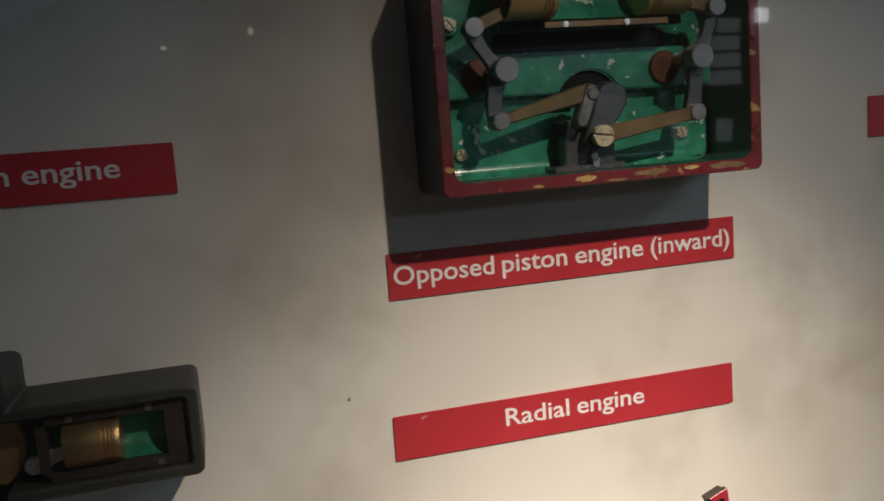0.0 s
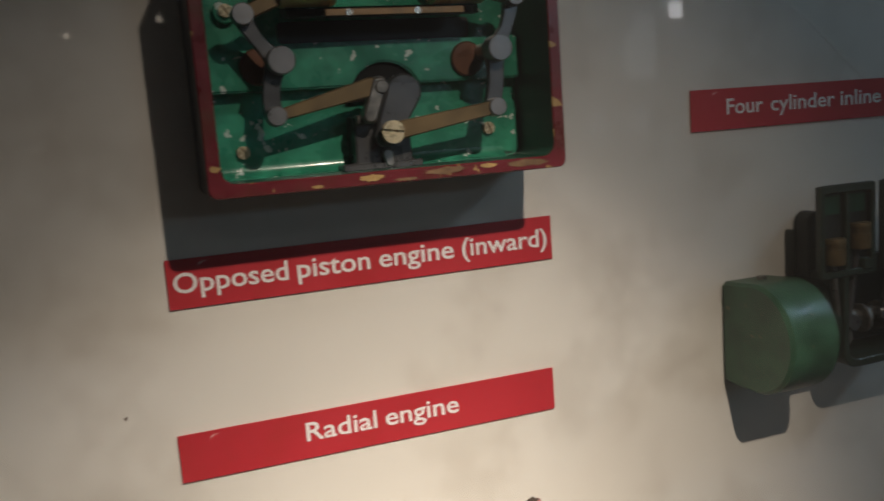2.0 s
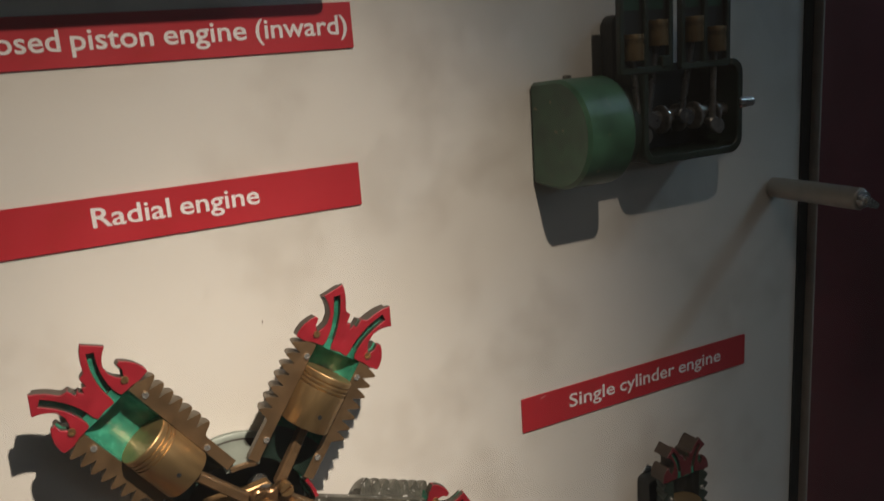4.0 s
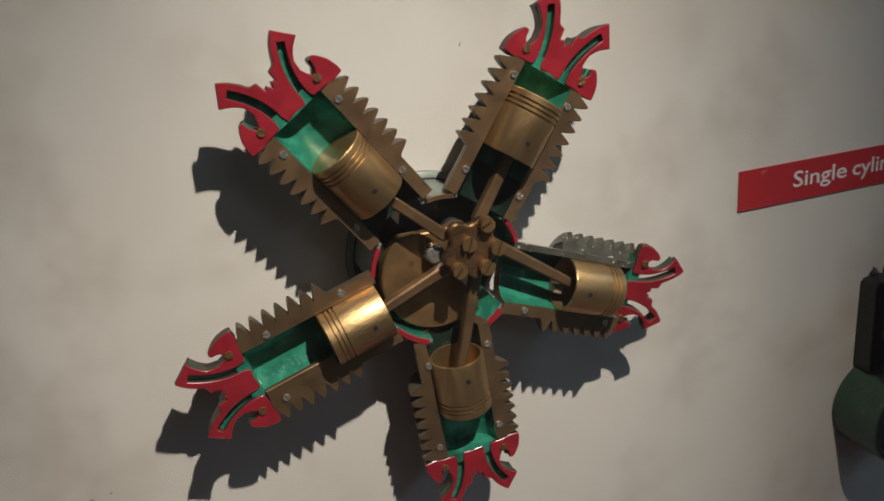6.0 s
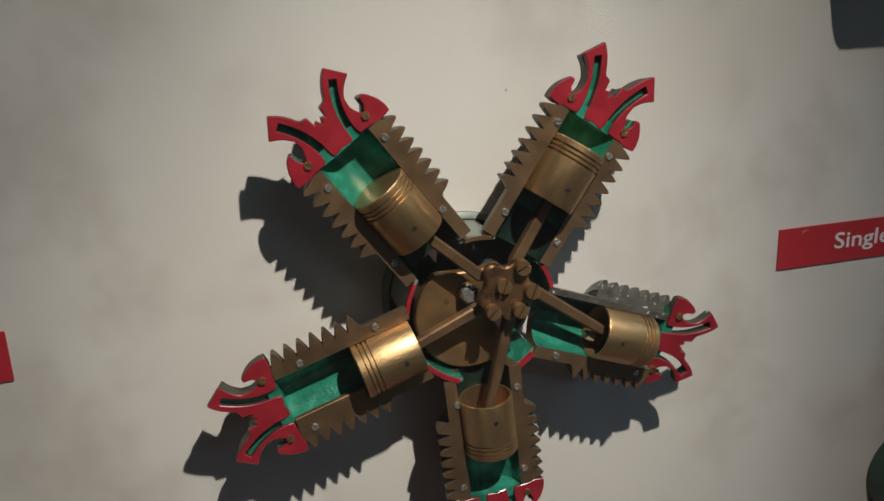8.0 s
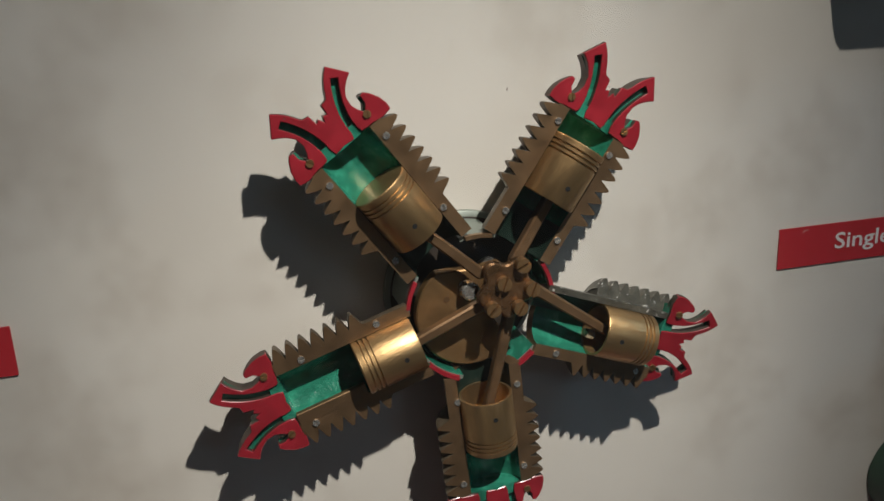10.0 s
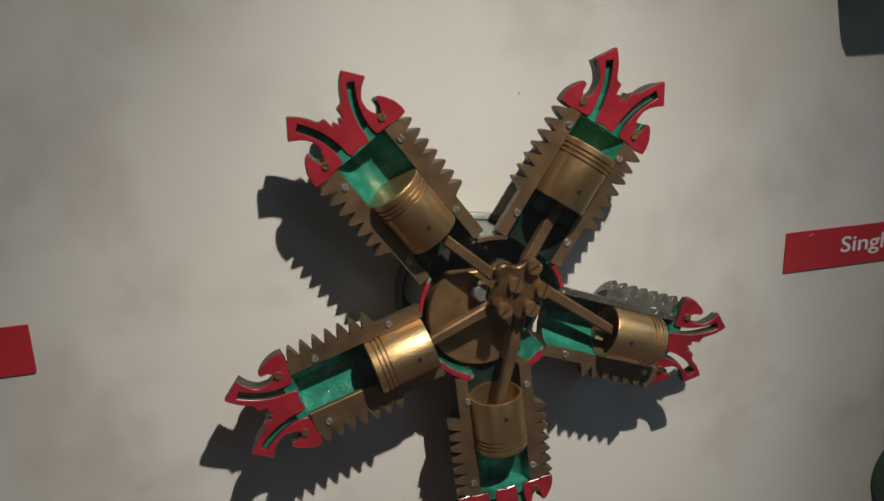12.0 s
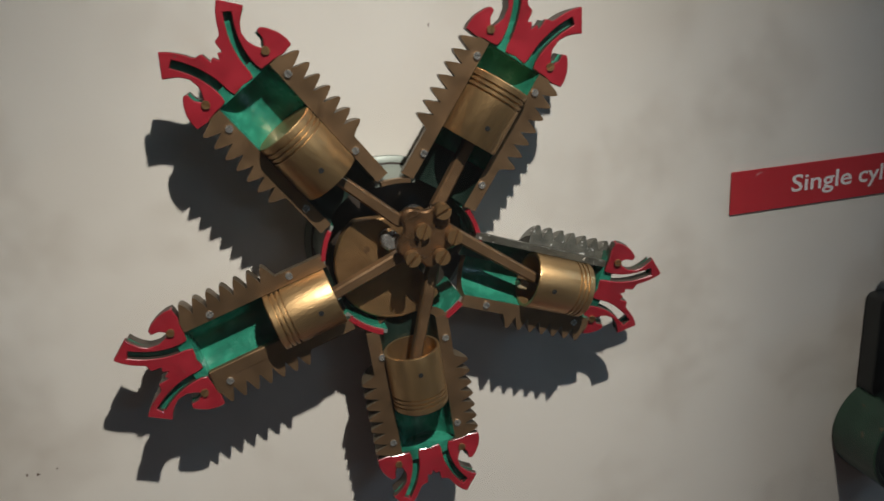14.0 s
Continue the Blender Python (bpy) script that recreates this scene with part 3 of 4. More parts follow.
for (fx, fz, ang, crown, px, pz), (face, body, sunk, screws) in zip(ARMS, ARM_HEADS):
    arm = pose(fx - HUB[0], fz - HUB[1], CUT, 0, 0, ang - 90)
    b = place("cylinder_barrel", LOW_BARREL if ang < 0 else BARREL, radial, arm, "half-cut finned cylinder with green bore")
    if ang < 0:
        place("worn_fins", WORN_FINS, b, None, "fins worn to bare grey alloy")
        place("liner_edge", LINER_EDGE, b, None, "thin chipped alloy liner edge")
    for across, along in screws:
        place("slotted_screw", SMALL_SCREW, b, pose(across, along, 0, 0, 0, 1500 * across + 400 * along))
    hd = place("cylinder_head", body, radial, arm @ pose(-0.0028 if ang < 0 else 0, sunk, 0, 0, 10 if ang < 0 else 0, 0), "cut cylinder head with two curved ports")
    place("cut_face", face, hd, None, "bright red painted cut face")
    for s in (-1, 1):
        place("head_bolt", HEAD_BOLT, hd, pose(s * 0.0238, 0.157, 0, 0, 0, 60 * s))
    pi = place("piston", PISTON, radial, arm @ pose(0, crown, 0), "turned brass piston with three ring grooves")
    place("pin_hole", PIN_HOLE, pi)
    if 180 < ang < 220:
        bm = bmesh.new()
        box(bm, -0.0215, -0.0125, 0.098, 0.1492, -0.0045, 0.0003)
        part("bore_lip", bm, BRONZE, radial, "broad bronze lip along the bore", arm, bevel=0.0006)
    if ang < 0:
        bm = bmesh.new()
        box(bm, 0.0030, 0.0085, crown - 0.0475, crown - 0.0405, -0.009, -0.001)
        part("rod_end_block", bm, PALE_BRASS, radial, "small bright brass block at the rod end", arm, bevel=0.0008)
    # connecting rod from the gudgeon pin to its link pin
    d = Vector((math.cos(radians(ang)), math.sin(radians(ang))))
    g = Vector((fx - HUB[0], fz - HUB[1])) + d * (crown - 0.031)
    q = Vector((px - HUB[0], pz - HUB[1]))
    bm = bmesh.new()
    bar(bm, g, q, 0.0034, 0.0042, CUT - 0.003, CUT + 0.005)
    part("connecting_rod", bm, ROD_METAL, radial, bevel=0.0012)

# master hub with its link-pin screws
bm = bmesh.new()
cx, cz = 0.3250 - HUB[0], 1.0415 - HUB[1]
pts = []
for i in range(60):
    a = 2 * math.pi * i / 60
    r = 0.0195 + 0.0032 * math.cos(5 * (a - radians(57)))
    pts.append((cx + r * math.cos(a), cz + r * math.sin(a)))
prism(bm, pts, CUT + 0.0062, CUT + 0.0135)
hub = part("master_hub", bm, HUB_BROWN, radial, "tarnished brass hub plate joining the rods", bevel=0.0012)
for i, (_, _, _, _, px, pz) in enumerate(ARMS):
    if i != 1:
        place("hub_screw", HUB_SCREW, hub, pose(px - HUB[0], pz - HUB[1], CUT + 0.0135, 0, 0, 25 + 11 * i))
place("hub_screw", HUB_SCREW, hub, pose(cx - 0.004, cz + 0.004, CUT + 0.012, 0, 0, 70))
bm = bmesh.new()
cyl(bm, (cx, cz, 0.02), (cx, cz, CUT + 0.006), 0.009)
part("crank_pin", bm, STEEL, radial)
# counterweight web
bm = bmesh.new()
web = arc(-0.004, -0.006, 0.0405, 128, 318, 30) + [(0.012, -0.012), (cx + 0.012, cz - 0.002), (cx + 0.004, cz + 0.010), (cx - 0.012, cz + 0.008)]
prism(bm, web, 0.030, 0.040)
w = part("crank_web", bm, DULL_BRASS, radial, "brass crank web with round counterweight", bevel=0.001)
bm = bmesh.new()
cyl(bm, (-0.022, 0.006, 0.0395), (-0.022, 0.006, 0.0404), 0.0022, n=12)
part("dowel", bm, ROD_METAL, w)
bm = bmesh.new()
cyl(bm, (-0.007, 0.012, 0.034), (-0.0065, 0.0125, 0.050), 0.0078, 0.0066)
part("shaft_end", bm, BRIGHT, w, "polished steel shaft end", bevel=0.0012)

# crankcase drum: floor with rear flange, and wall pieces between the barrels
bm = bmesh.new()
revolve(bm, [(0.0, 0.0, 1), (0.0, 0.0560, 0), (-0.0025, 0.0600, 0), (-0.0065, 0.0600, 0), (-0.0065, 0.0, 0)], 0, 360, 72)
bmesh.ops.transform(bm, matrix=pose(0, 0, 0.0072, 90, 0, 0), verts=bm.verts)
# inner floor face is far darker than the green walls
drum = part("crankcase", bm, [GREY_PAINT, DARK_BROWN], radial, "round grey-green crankcase floor", angle=40)
for i in range(5):
    a0 = ARMS[i][2] + 21
    a1 = ARMS[(i + 1) % 5][2] - 21
    while a1 < a0 - 10:
        a1 += 360
    bm = bmesh.new()
    outer, inner = arc(0, 0, 0.0546, a0, a1, 10), arc(0, 0, 0.0516, a1, a0, 10)
    loop = outer + inner
    lo, hi = [[bm.verts.new((x, y, z)) for x, y in loop] for z in (0.0065, CUT - 0.0035)]
    k = len(loop)
    for j in range(k):
        bm.faces.new((lo[j], lo[(j + 1) % k], hi[(j + 1) % k], hi[j])).material_index = 0 if j < 10 else 1
    bm.faces.new(hi).material_index = 0
    bm.faces.new(lo[::-1]).material_index = 0
    side = part("crankcase_wall", bm, [GREY_PAINT, GREEN], radial, "curved wall, green inside")
    bm = bmesh.new()
    prism(bm, arc(0, 0, 0.0521, a0 + 4, a1 - 4, 8) + arc(0, 0, 0.0549, a1 - 4, a0 + 4, 8), CUT - 0.0035, CUT + 0.0003)
    part("cut_rim", bm, RED if i != 0 else BRONZE, side, "narrow painted rim")


# ---------------------------------------------------------------- opposed piston engine in its box
OX, OZ = 0.306, 1.453
opp = thing("opposed_piston_engine", on_panel(OX, OZ), "cutaway opposed piston engine in an open maroon box, chipped green inside", "engine model", "cutaway engines")
X0, X1, H, RIM = -0.124, 0.124, 0.262, 0.070
WALL = 0.0088


def frame_loop(bm, outer, inner, z0, z1, top=0, out=1, ins=2):
    """A wall between two loops of as many points."""
    k = len(outer)
    rings = [[bm.verts.new((x, y, z)) for x, y in loop] for loop, z in ((outer, z0), (outer, z1), (inner, z1), (inner, z0))]
    for r, mat in ((0, out), (1, top), (2, ins), (3, out)):
        A, B = rings[r], rings[(r + 1) % 4]
        for i in range(k):
            bm.faces.new((A[i], A[(i + 1) % k], B[(i + 1) % k], B[i])).material_index = mat
    return bm


def house(d, r):
    """Box outline drawn in by d: square foot with round corners r, slanted shoulders."""
    x1, y0, y1, y2, xt = X1 - d, d, 0.151 - 0.3 * d, H - d, 0.070 - 0.6 * d
    out = [(x1, y1), (xt, y2), (-xt, y2), (-x1, y1)]
    out += [(-x1 + r + r * math.cos(radians(a)), y0 + r + r * math.sin(radians(a))) for a in range(180, 271, 18)]
    out += [(x1 - r + r * math.cos(radians(a)), y0 + r + r * math.sin(radians(a))) for a in range(270, 361, 18)]
    return out


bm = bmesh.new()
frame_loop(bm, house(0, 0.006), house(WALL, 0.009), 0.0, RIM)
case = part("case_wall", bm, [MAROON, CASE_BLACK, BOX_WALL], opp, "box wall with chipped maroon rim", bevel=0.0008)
for i, (x, y, w, h, mat) in enumerate(((-0.020, 0.0050, 0.0085, 0.0024, GOLD_CHIP), (-0.056, 0.0024, 0.0045, 0.0012, GOLD_CHIP), (0.032, 0.0052, 0.0150, 0.0026, BARE_WOOD),
                                        (0.064, 0.0060, 0.0070, 0.0016, GOLD_CHIP), (0.094, 0.0052, 0.0160, 0.0027, BARE_WOOD), (0.004, 0.0020, 0.0090, 0.0011, BARE_WOOD))):
    rng = random.Random(70 + i)
    bm = bmesh.new()
    prism(bm, [(x + w * math.cos(radians(a)) * rng.uniform(0.75, 1.12), y + h * math.sin(radians(a)) * rng.uniform(0.6, 1.15)) for a in range(0, 360, 12)], RIM - 0.0004, RIM + 0.0003)
    part("worn_patch", bm, mat, case, "paint worn through on the rim")
bm = bmesh.new()
prism(bm, house(WALL - 0.002, 0.009), 0.001, 0.010)
part("case_floor", bm, BOX_GREEN, opp, "glossy chipped green floor")
# cast ledges on the floor
bm = bmesh.new()
prism(bm, rounded(X0 + WALL + 0.001, X1 - WALL - 0.001, WALL + 0.0005, 0.053, 0.008, 5), 0.009, 0.016)
part("floor_ledge", bm, BOX_GREEN, opp, bevel=0.003, rounds=2)
# rounded fillet where the ledge meets the bottom wall
bm = bmesh.new()
curve = [(0.012, WALL - 0.001), (0.012, WALL + 0.0085)] + [(0.0245 - 0.008 * math.cos(radians(a)), WALL + 0.0085 - 0.008 * math.sin(radians(a))) for a in range(0, 91, 15)] + [(0.0245, WALL - 0.001)]
ends = [[bm.verts.new((x, y, w)) for w, y in curve] for x in (X0 + WALL + 0.006, X1 - WALL - 0.016)]
for i in range(len(curve)):
    j = (i + 1) % len(curve)
    bm.faces.new((ends[0][i], ends[1][i], ends[1][j], ends[0][j]))
bm.faces.new(ends[0])
bm.faces.new(ends[1][::-1])
part("floor_fillet", bm, BOX_GREEN, opp, "glossy rounded green fillet")
# black strip laid on the floor for the cylinder's shade
bm = bmesh.new()
prism(bm, rounded(-0.062, 0.080, 0.099, 0.1135, 0.003, 3), 0.0095, 0.0108)
part("shade_strip", bm, CASE_BLACK, opp, "black strip for the shade below the cylinder")
bm = bmesh.new()
lip = [(X0 + WALL + 0.001, 0.067), (-0.017, 0.067)] + arc(0.009, 0.056, 0.027, 156, 24, 14) + [(0.035, 0.067), (X1 - WALL - 0.001, 0.067), (X1 - WALL - 0.001, 0.098), (X0 + WALL + 0.001, 0.094)]
prism(bm, lip, 0.009, 0.022)
part("floor_ledge", bm, BOX_GREEN, opp, bevel=0.0025, rounds=2)
# raised black arch: the dark of the shaft hollow put into colour
bm = bmesh.new()
prism(bm, arc(0.009, 0.056, 0.0268, 180, 0, 16) + arc(0.009, 0.056, 0.010, 0, 180, 12), 0.0165, 0.0175)
part("shaft_recess", bm, BLACK, opp)
for x, z in ((-0.094, 0.027), (0.088, 0.031)):
    place("cross_screw", CROSS, opp, pose(x, z, 0.0165, 0, 0, 20))
place("cross_screw", CROSS, opp, pose(-0.096, 0.121, 0.0165, 0, 0, 35))
bm = bmesh.new()
cyl(bm, (-0.096, 0.121, 0.009), (-0.096, 0.121, 0.016), 0.008)
part("boss", bm, BOX_GREEN, opp, bevel=0.001)

# cylinder cut open: green bore, steel strip below, two brass pistons
BORE_Z, BORE_W = 0.1385, 0.046
bm = bmesh.new()
revolve(bm, [(-0.062, 0.0215, 0), (0.072, 0.0215, 0), (0.072, 0.0275, 1), (-0.062, 0.0275, 1)], 0, 360, 40)
gone = [f for f in bm.faces if f.calc_center_median().z > 0.004]
bmesh.ops.delete(bm, geom=gone, context="FACES")
bmesh.ops.transform(bm, matrix=Matrix.Translation((0, BORE_Z, BORE_W)) @ pose(0, 0, 0, 0, 0, -90) @ Matrix.Scale(-1, 4, (1, 0, 0)), verts=bm.verts)
bore = part("cylinder_bore", bm, [BOX_GREEN, CASE_BLACK], opp, "cut cylinder liner, green inside")
bm = bmesh.new()
box(bm, -0.036, 0.062, BORE_Z - 0.0272, BORE_Z - 0.0222, BORE_W - 0.004, BORE_W + 0.0035)
strip = part("cut_strip", bm, ROD_METAL, bore, "narrow bronze strip along the cut", bevel=0.0006)
for x in (-0.020, 0.028):
    place("slotted_screw", SMALL_SCREW, strip, pose(x, BORE_Z - 0.0247, BORE_W + 0.0035, 0, 0, 40))
OPP_PISTON = piston_mesh(0.0208, 0.036, metal=POLISHED)
place("piston", OPP_PISTON, opp, Matrix.Translation((-0.029, BORE_Z, BORE_W)) @ pose(0, 0, 0, 0, 0, -90), "turned brass piston with three ring grooves")
place("piston", OPP_PISTON, opp, Matrix.Translation((0.040, BORE_Z, BORE_W)) @ pose(0, 0, 0, 0, 0, 90), "turned brass piston with three ring grooves")

# bell-crank levers
PIN_W = 0.050


def waisted(p, q, wp, wq, waist, bow, n=12):
    """Outline of a flat arm from p to q: round ends, narrower between, its middle bowed sideways."""
    p, q = Vector(p), Vector(q)
    d = (q - p).normalized()
    side = Vector((-d.y, d.x))
    left, right = [], []
    for i in range(n + 1):
        t = i / n
        c = p.lerp(q, t) + side * bow * math.sin(math.pi * t)
        w = (wp * (1 - t) + wq * t) * (1 - math.sin(math.pi * t)) + waist * math.sin(math.pi * t)
        left.append(tuple(c + side * w))
        right.append(tuple(c - side * w))
    a = math.degrees(math.atan2(d.y, d.x))
    return left[::-1] + arc(p.x, p.y, wp, a + 90, a + 270, 12)[1:-1] + right + arc(q.x, q.y, wq, a - 90, a + 90, 12)[1:-1]


def lever(top, mid, low, bow, bend, parent):
    bm = bmesh.new()
    prism(bm, waisted(top, mid, 0.0062, 0.0082, 0.0043, bow), PIN_W - 0.007, PIN_W - 0.001)
    lv = part("lever", bm, GUNMETAL, parent, "dark grey rocking lever", bevel=0.0006)
    bm = bmesh.new()
    prism(bm, waisted(mid, low, 0.0082, 0.0060, 0.0056, bend), PIN_W - 0.0074, PIN_W - 0.0013)
    part("lever_arm", bm, GUNMETAL, lv, bevel=0.0006)
    for (x, y), r, h in ((top, 0.0072, 0.007), (mid, 0.0092, 0.009), (low, 0.0066, 0.008)):
        bm = bmesh.new()
        cyl(bm, (x, y, PIN_W - 0.004), (x, y, PIN_W + h), r, r * 0.97, 28)
        part("pivot_pin", bm, PIN_GREY, lv, "round grey pin head", bevel=0.0006)
    bm = bmesh.new()
    cyl(bm, (mid[0], mid[1], 0.010), (mid[0], mid[1], PIN_W - 0.010), 0.006)
    part("pivot_post", bm, STEEL, lv)
    return lv


lever((-0.090, 0.1135), (-0.069, 0.084), (-0.075, 0.049), -0.002, -0.0035, opp)
lever((0.0985, 0.1215), (0.0835, 0.086), (0.0795, 0.0455), 0.0035, 0.002, opp)
for x, z, a in ((-0.079, 0.083, 0), (0.072, 0.082, 20)):
    bm = bmesh.new()
    cyl(bm, (x, z, 0.018), (x, z, 0.025), 0.0125)
    part("bearing_disc", bm, COPPER, opp, "copper brown bearing disc", bevel=0.001)

# short links from the levers to the pistons
for a, b in (((-0.090, 0.1135), (-0.058, 0.127)), ((0.0985, 0.1215), (0.070, 0.1275))):
    bm = bmesh.new()
    bar(bm, a, b, 0.0046, 0.0046, PIN_W - 0.006, PIN_W + 0.002)
    part("link", bm, FLAT_BRASS, opp, "flat brass link", bevel=0.0008)
# long connecting rods
bm = bmesh.new()
bar(bm, (-0.075, 0.049), (-0.010, 0.0645), 0.0036, 0.0062, PIN_W - 0.004, PIN_W + 0.002)
part("connecting_rod", bm, FLAT_BRASS, opp, "flat brass connecting rod", bevel=0.0008)
bm = bmesh.new()
bar(bm, (0.001, 0.0335), (0.0795, 0.0455), 0.0062, 0.0046, PIN_W + 0.000, PIN_W + 0.006)
part("connecting_rod", bm, FLAT_BRASS, opp, "flat brass connecting rod", bevel=0.0008)
# crank bracket and crank
bm = bmesh.new()
prism(bm, [(-0.030, 0.0085), (0.024, 0.0085), (0.024, 0.0125), (0.020, 0.014), (0.0195, 0.046), (-0.020, 0.046), (-0.0205, 0.014), (-0.030, 0.0125)], 0.016, PIN_W - 0.012)
part("crank_bracket", bm, GUNMETAL, opp, "grey machined crank bracket", bevel=0.0012)
bm = bmesh.new()
bar(bm, (0.000, 0.032), (0.014, 0.060), 0.0085, 0.0125, PIN_W - 0.012, PIN_W - 0.001)
crank = part("crank", bm, GUNMETAL, opp, "grey crank arm", bevel=0.0015)
bm = bmesh.new()
bar(bm, (-0.012, 0.045), (-0.004, 0.066), 0.005, 0.0055, PIN_W - 0.008, PIN_W + 0.003)
part("crank_cheek", bm, WORN_STEEL, crank, "worn steel cheek", bevel=0.0015)
bm = bmesh.new()
cyl(bm, (-0.003, 0.064, PIN_W), (-0.003, 0.064, PIN_W + 0.0045), 0.0045)
part("crank_pin", bm, WORN_STEEL, crank, bevel=0.0006)
bm = bmesh.new()
box(bm, -0.0195, -0.006, 0.040, 0.0465, PIN_W - 0.013, PIN_W - 0.006)
part("bearing_cap", bm, WORN_STEEL, opp, "bright worn bearing cap", bevel=0.0008)
bm = bmesh.new()
prism(bm, [(-0.031, 0.0085), (0.026, 0.0085), (0.026, 0.0135), (-0.031, 0.0135)], PIN_W - 0.0125, PIN_W - 0.008)
part("bracket_foot", bm, GUNMETAL, opp, bevel=0.0008)
place("pin_screw", PIN_SCREW, crank, pose(0.001, 0.0335, PIN_W + 0.006, 0, 0, -8), "large slotted brass screw")
bm = bmesh.new()
bar(bm, (0.002, 0.013), (0.001, 0.019), 0.0032, 0.0036, PIN_W - 0.013, PIN_W - 0.007)
part("oil_cup", bm, STEEL, opp, bevel=0.001)


# ---------------------------------------------------------------- four-cylinder inline engine
four = thing("inline_engine", on_panel(0.720, 1.29), "cutaway dark green four-cylinder inline engine model with bell housing", "engine model", "cutaway engines")


def side_prism(bm, prof, x0, x1, mat=0):
    """Outline (out of the board, up) drawn out along x."""
    a = [bm.verts.new((x0, y, w)) for w, y in prof]
    b = [bm.verts.new((x1, y, w)) for w, y in prof]
    k = len(prof)
    for f in [a, b[::-1]] + [(a[i], b[i], b[(i + 1) % k], a[(i + 1) % k]) for i in range(k)]:
        bm.faces.new(f).material_index = mat
    return bm


bm = bmesh.new()
bell = [(0.0005, -0.047), (0.038, -0.0475)] + [(0.040 + 0.047 * math.cos(radians(a)), 0.0475 * math.sin(radians(a))) for a in range(-84, 91, 9)] + [(0.0005, 0.044)]
side_prism(bm, bell, -0.106, -0.056)
part("bell_housing", bm, DARK_GREEN, four, "rounded green bell housing", bevel=0.003)
bm = bmesh.new()
neck = [(0.0005, -0.038), (0.026, -0.038)] + [(0.026 + 0.030 * math.cos(radians(a)), 0.038 * math.sin(radians(a))) for a in range(-80, 91, 10)] + [(0.0005, 0.040)]
side_prism(bm, neck, -0.0565, -0.022)
part("housing_neck", bm, FOUR_DARK, four, bevel=0.002)
bm = bmesh.new()
cyl(bm, (-0.080, 0.043, 0.022), (-0.080, 0.049, 0.022), 0.004, n=12)
part("plug", bm, WORN_STEEL, four, bevel=0.0006)
# crankcase trough, cut open in front
bm = bmesh.new()
outer = [(-0.024, 0.046)] + arc(-0.010, -0.022, 0.014, 180, 270, 5) + arc(0.083, -0.022, 0.014, 270, 360, 5) + arc(0.083, 0.038, 0.014, 0, 90, 5)
inner = [(-0.018, 0.046)] + arc(-0.008, -0.019, 0.010, 180, 270, 5) + arc(0.080, -0.019, 0.010, 270, 360, 5) + arc(0.080, 0.036, 0.010, 0, 90, 5)
prism(bm, outer + inner[::-1], 0.004, 0.058, 0, 0)
part("crankcase", bm, [FOUR_DARK, CASE_BLACK], four, "open dark green crankcase", bevel=0.001)
bm = bmesh.new()
prism(bm, rounded(-0.022, 0.095, -0.034, 0.050, 0.012, 5), 0.001, 0.010)
part("crankcase_back", bm, CASE_BLACK, four)
bm = bmesh.new()
prism(bm, rounded(-0.026, -0.005, 0.030, 0.098, 0.009, 5), 0.001, 0.020)
part("rear_bracket", bm, CASE_BLACK, four, bevel=0.002)
SMALL_PISTON = piston_mesh(0.0088, 0.022, metal=FLAT_BRASS)
crowns = (0.086, 0.097, 0.098, 0.088)
for i, x0 in enumerate((-0.051, 0.018)):
    bm = bmesh.new()
    frame_loop(bm, rounded(x0, x0 + 0.060, 0.046, 0.125, 0.003, 3), rounded(x0 + 0.005, x0 + 0.055, 0.052, 0.118, 0.002, 3), 0.0545, 0.060, 0, 0, 1)
    blk = part("cylinder_block", bm, [FOUR_DARK, CASE_BLACK], four, "dark green block holding two bores", bevel=0.0008)
    bm = bmesh.new()
    box(bm, x0 + 0.001, x0 + 0.059, 0.047, 0.124, 0.0530, 0.0548)
    part("block_back", bm, CASE_BLACK, blk)
    bm = bmesh.new()
    box(bm, x0 + 0.0275, x0 + 0.0325, 0.046, 0.1185, 0.0546, 0.0595)
    part("bore_wall", bm, FOUR_DARK, blk, bevel=0.0008)
    for j in (0, 1):
        x = x0 + 0.0163 + 0.0274 * j
        top = crowns[2 * i + j]
        bm = bmesh.new()
        box(bm, x - 0.0085, x + 0.0085, 0.100, 0.1165, 0.0546, 0.0553)
        part("bore_top", bm, FOUR_BORE, blk, "green painted bore")
        p = place("piston", SMALL_PISTON, four, Matrix.Translation((x, top - 0.006, 0.058)), "small brass piston")
        low = Vector((x + (0.012 if j == 0 else -0.006) * (1 if i == 0 else -0.6), -0.006 + 0.012 * ((i + j) % 2), 0.050))
        bm = bmesh.new()
        cyl(bm, (x, top - 0.026, 0.056), low, 0.0026, 0.0034, 12)
        part("connecting_rod", bm, WORN_STEEL if i == j else GUNMETAL, four)
        bm = bmesh.new()
        bar(bm, (low.x, low.y), (low.x + 0.006, low.y - 0.004), 0.006, 0.007, 0.046, 0.054)
        part("big_end", bm, WORN_STEEL if i == j else GUNMETAL, four, bevel=0.001)
bm = bmesh.new()
cyl(bm, (-0.020, 0.004, 0.040), (0.094, 0.004, 0.040), 0.006, n=16)
for x in (0.008, 0.028, 0.048, 0.070):
    cyl(bm, (x, 0.002, 0.042), (x + 0.004, 0.002, 0.042), 0.013, n=16)
part("crankshaft", bm, WORN_STEEL, four, "steel crankshaft", bevel=0.0008)
bm = bmesh.new()
cyl(bm, (0.092, 0.010, 0.056), (0.111, 0.010, 0.056), 0.0055, 0.0048, 16)
part("shaft_end", bm, STEEL, four, "bright steel shaft end", bevel=0.001)
bm = bmesh.new()
box(bm, -0.006, 0.004, 0.050, 0.060, 0.050, 0.062)
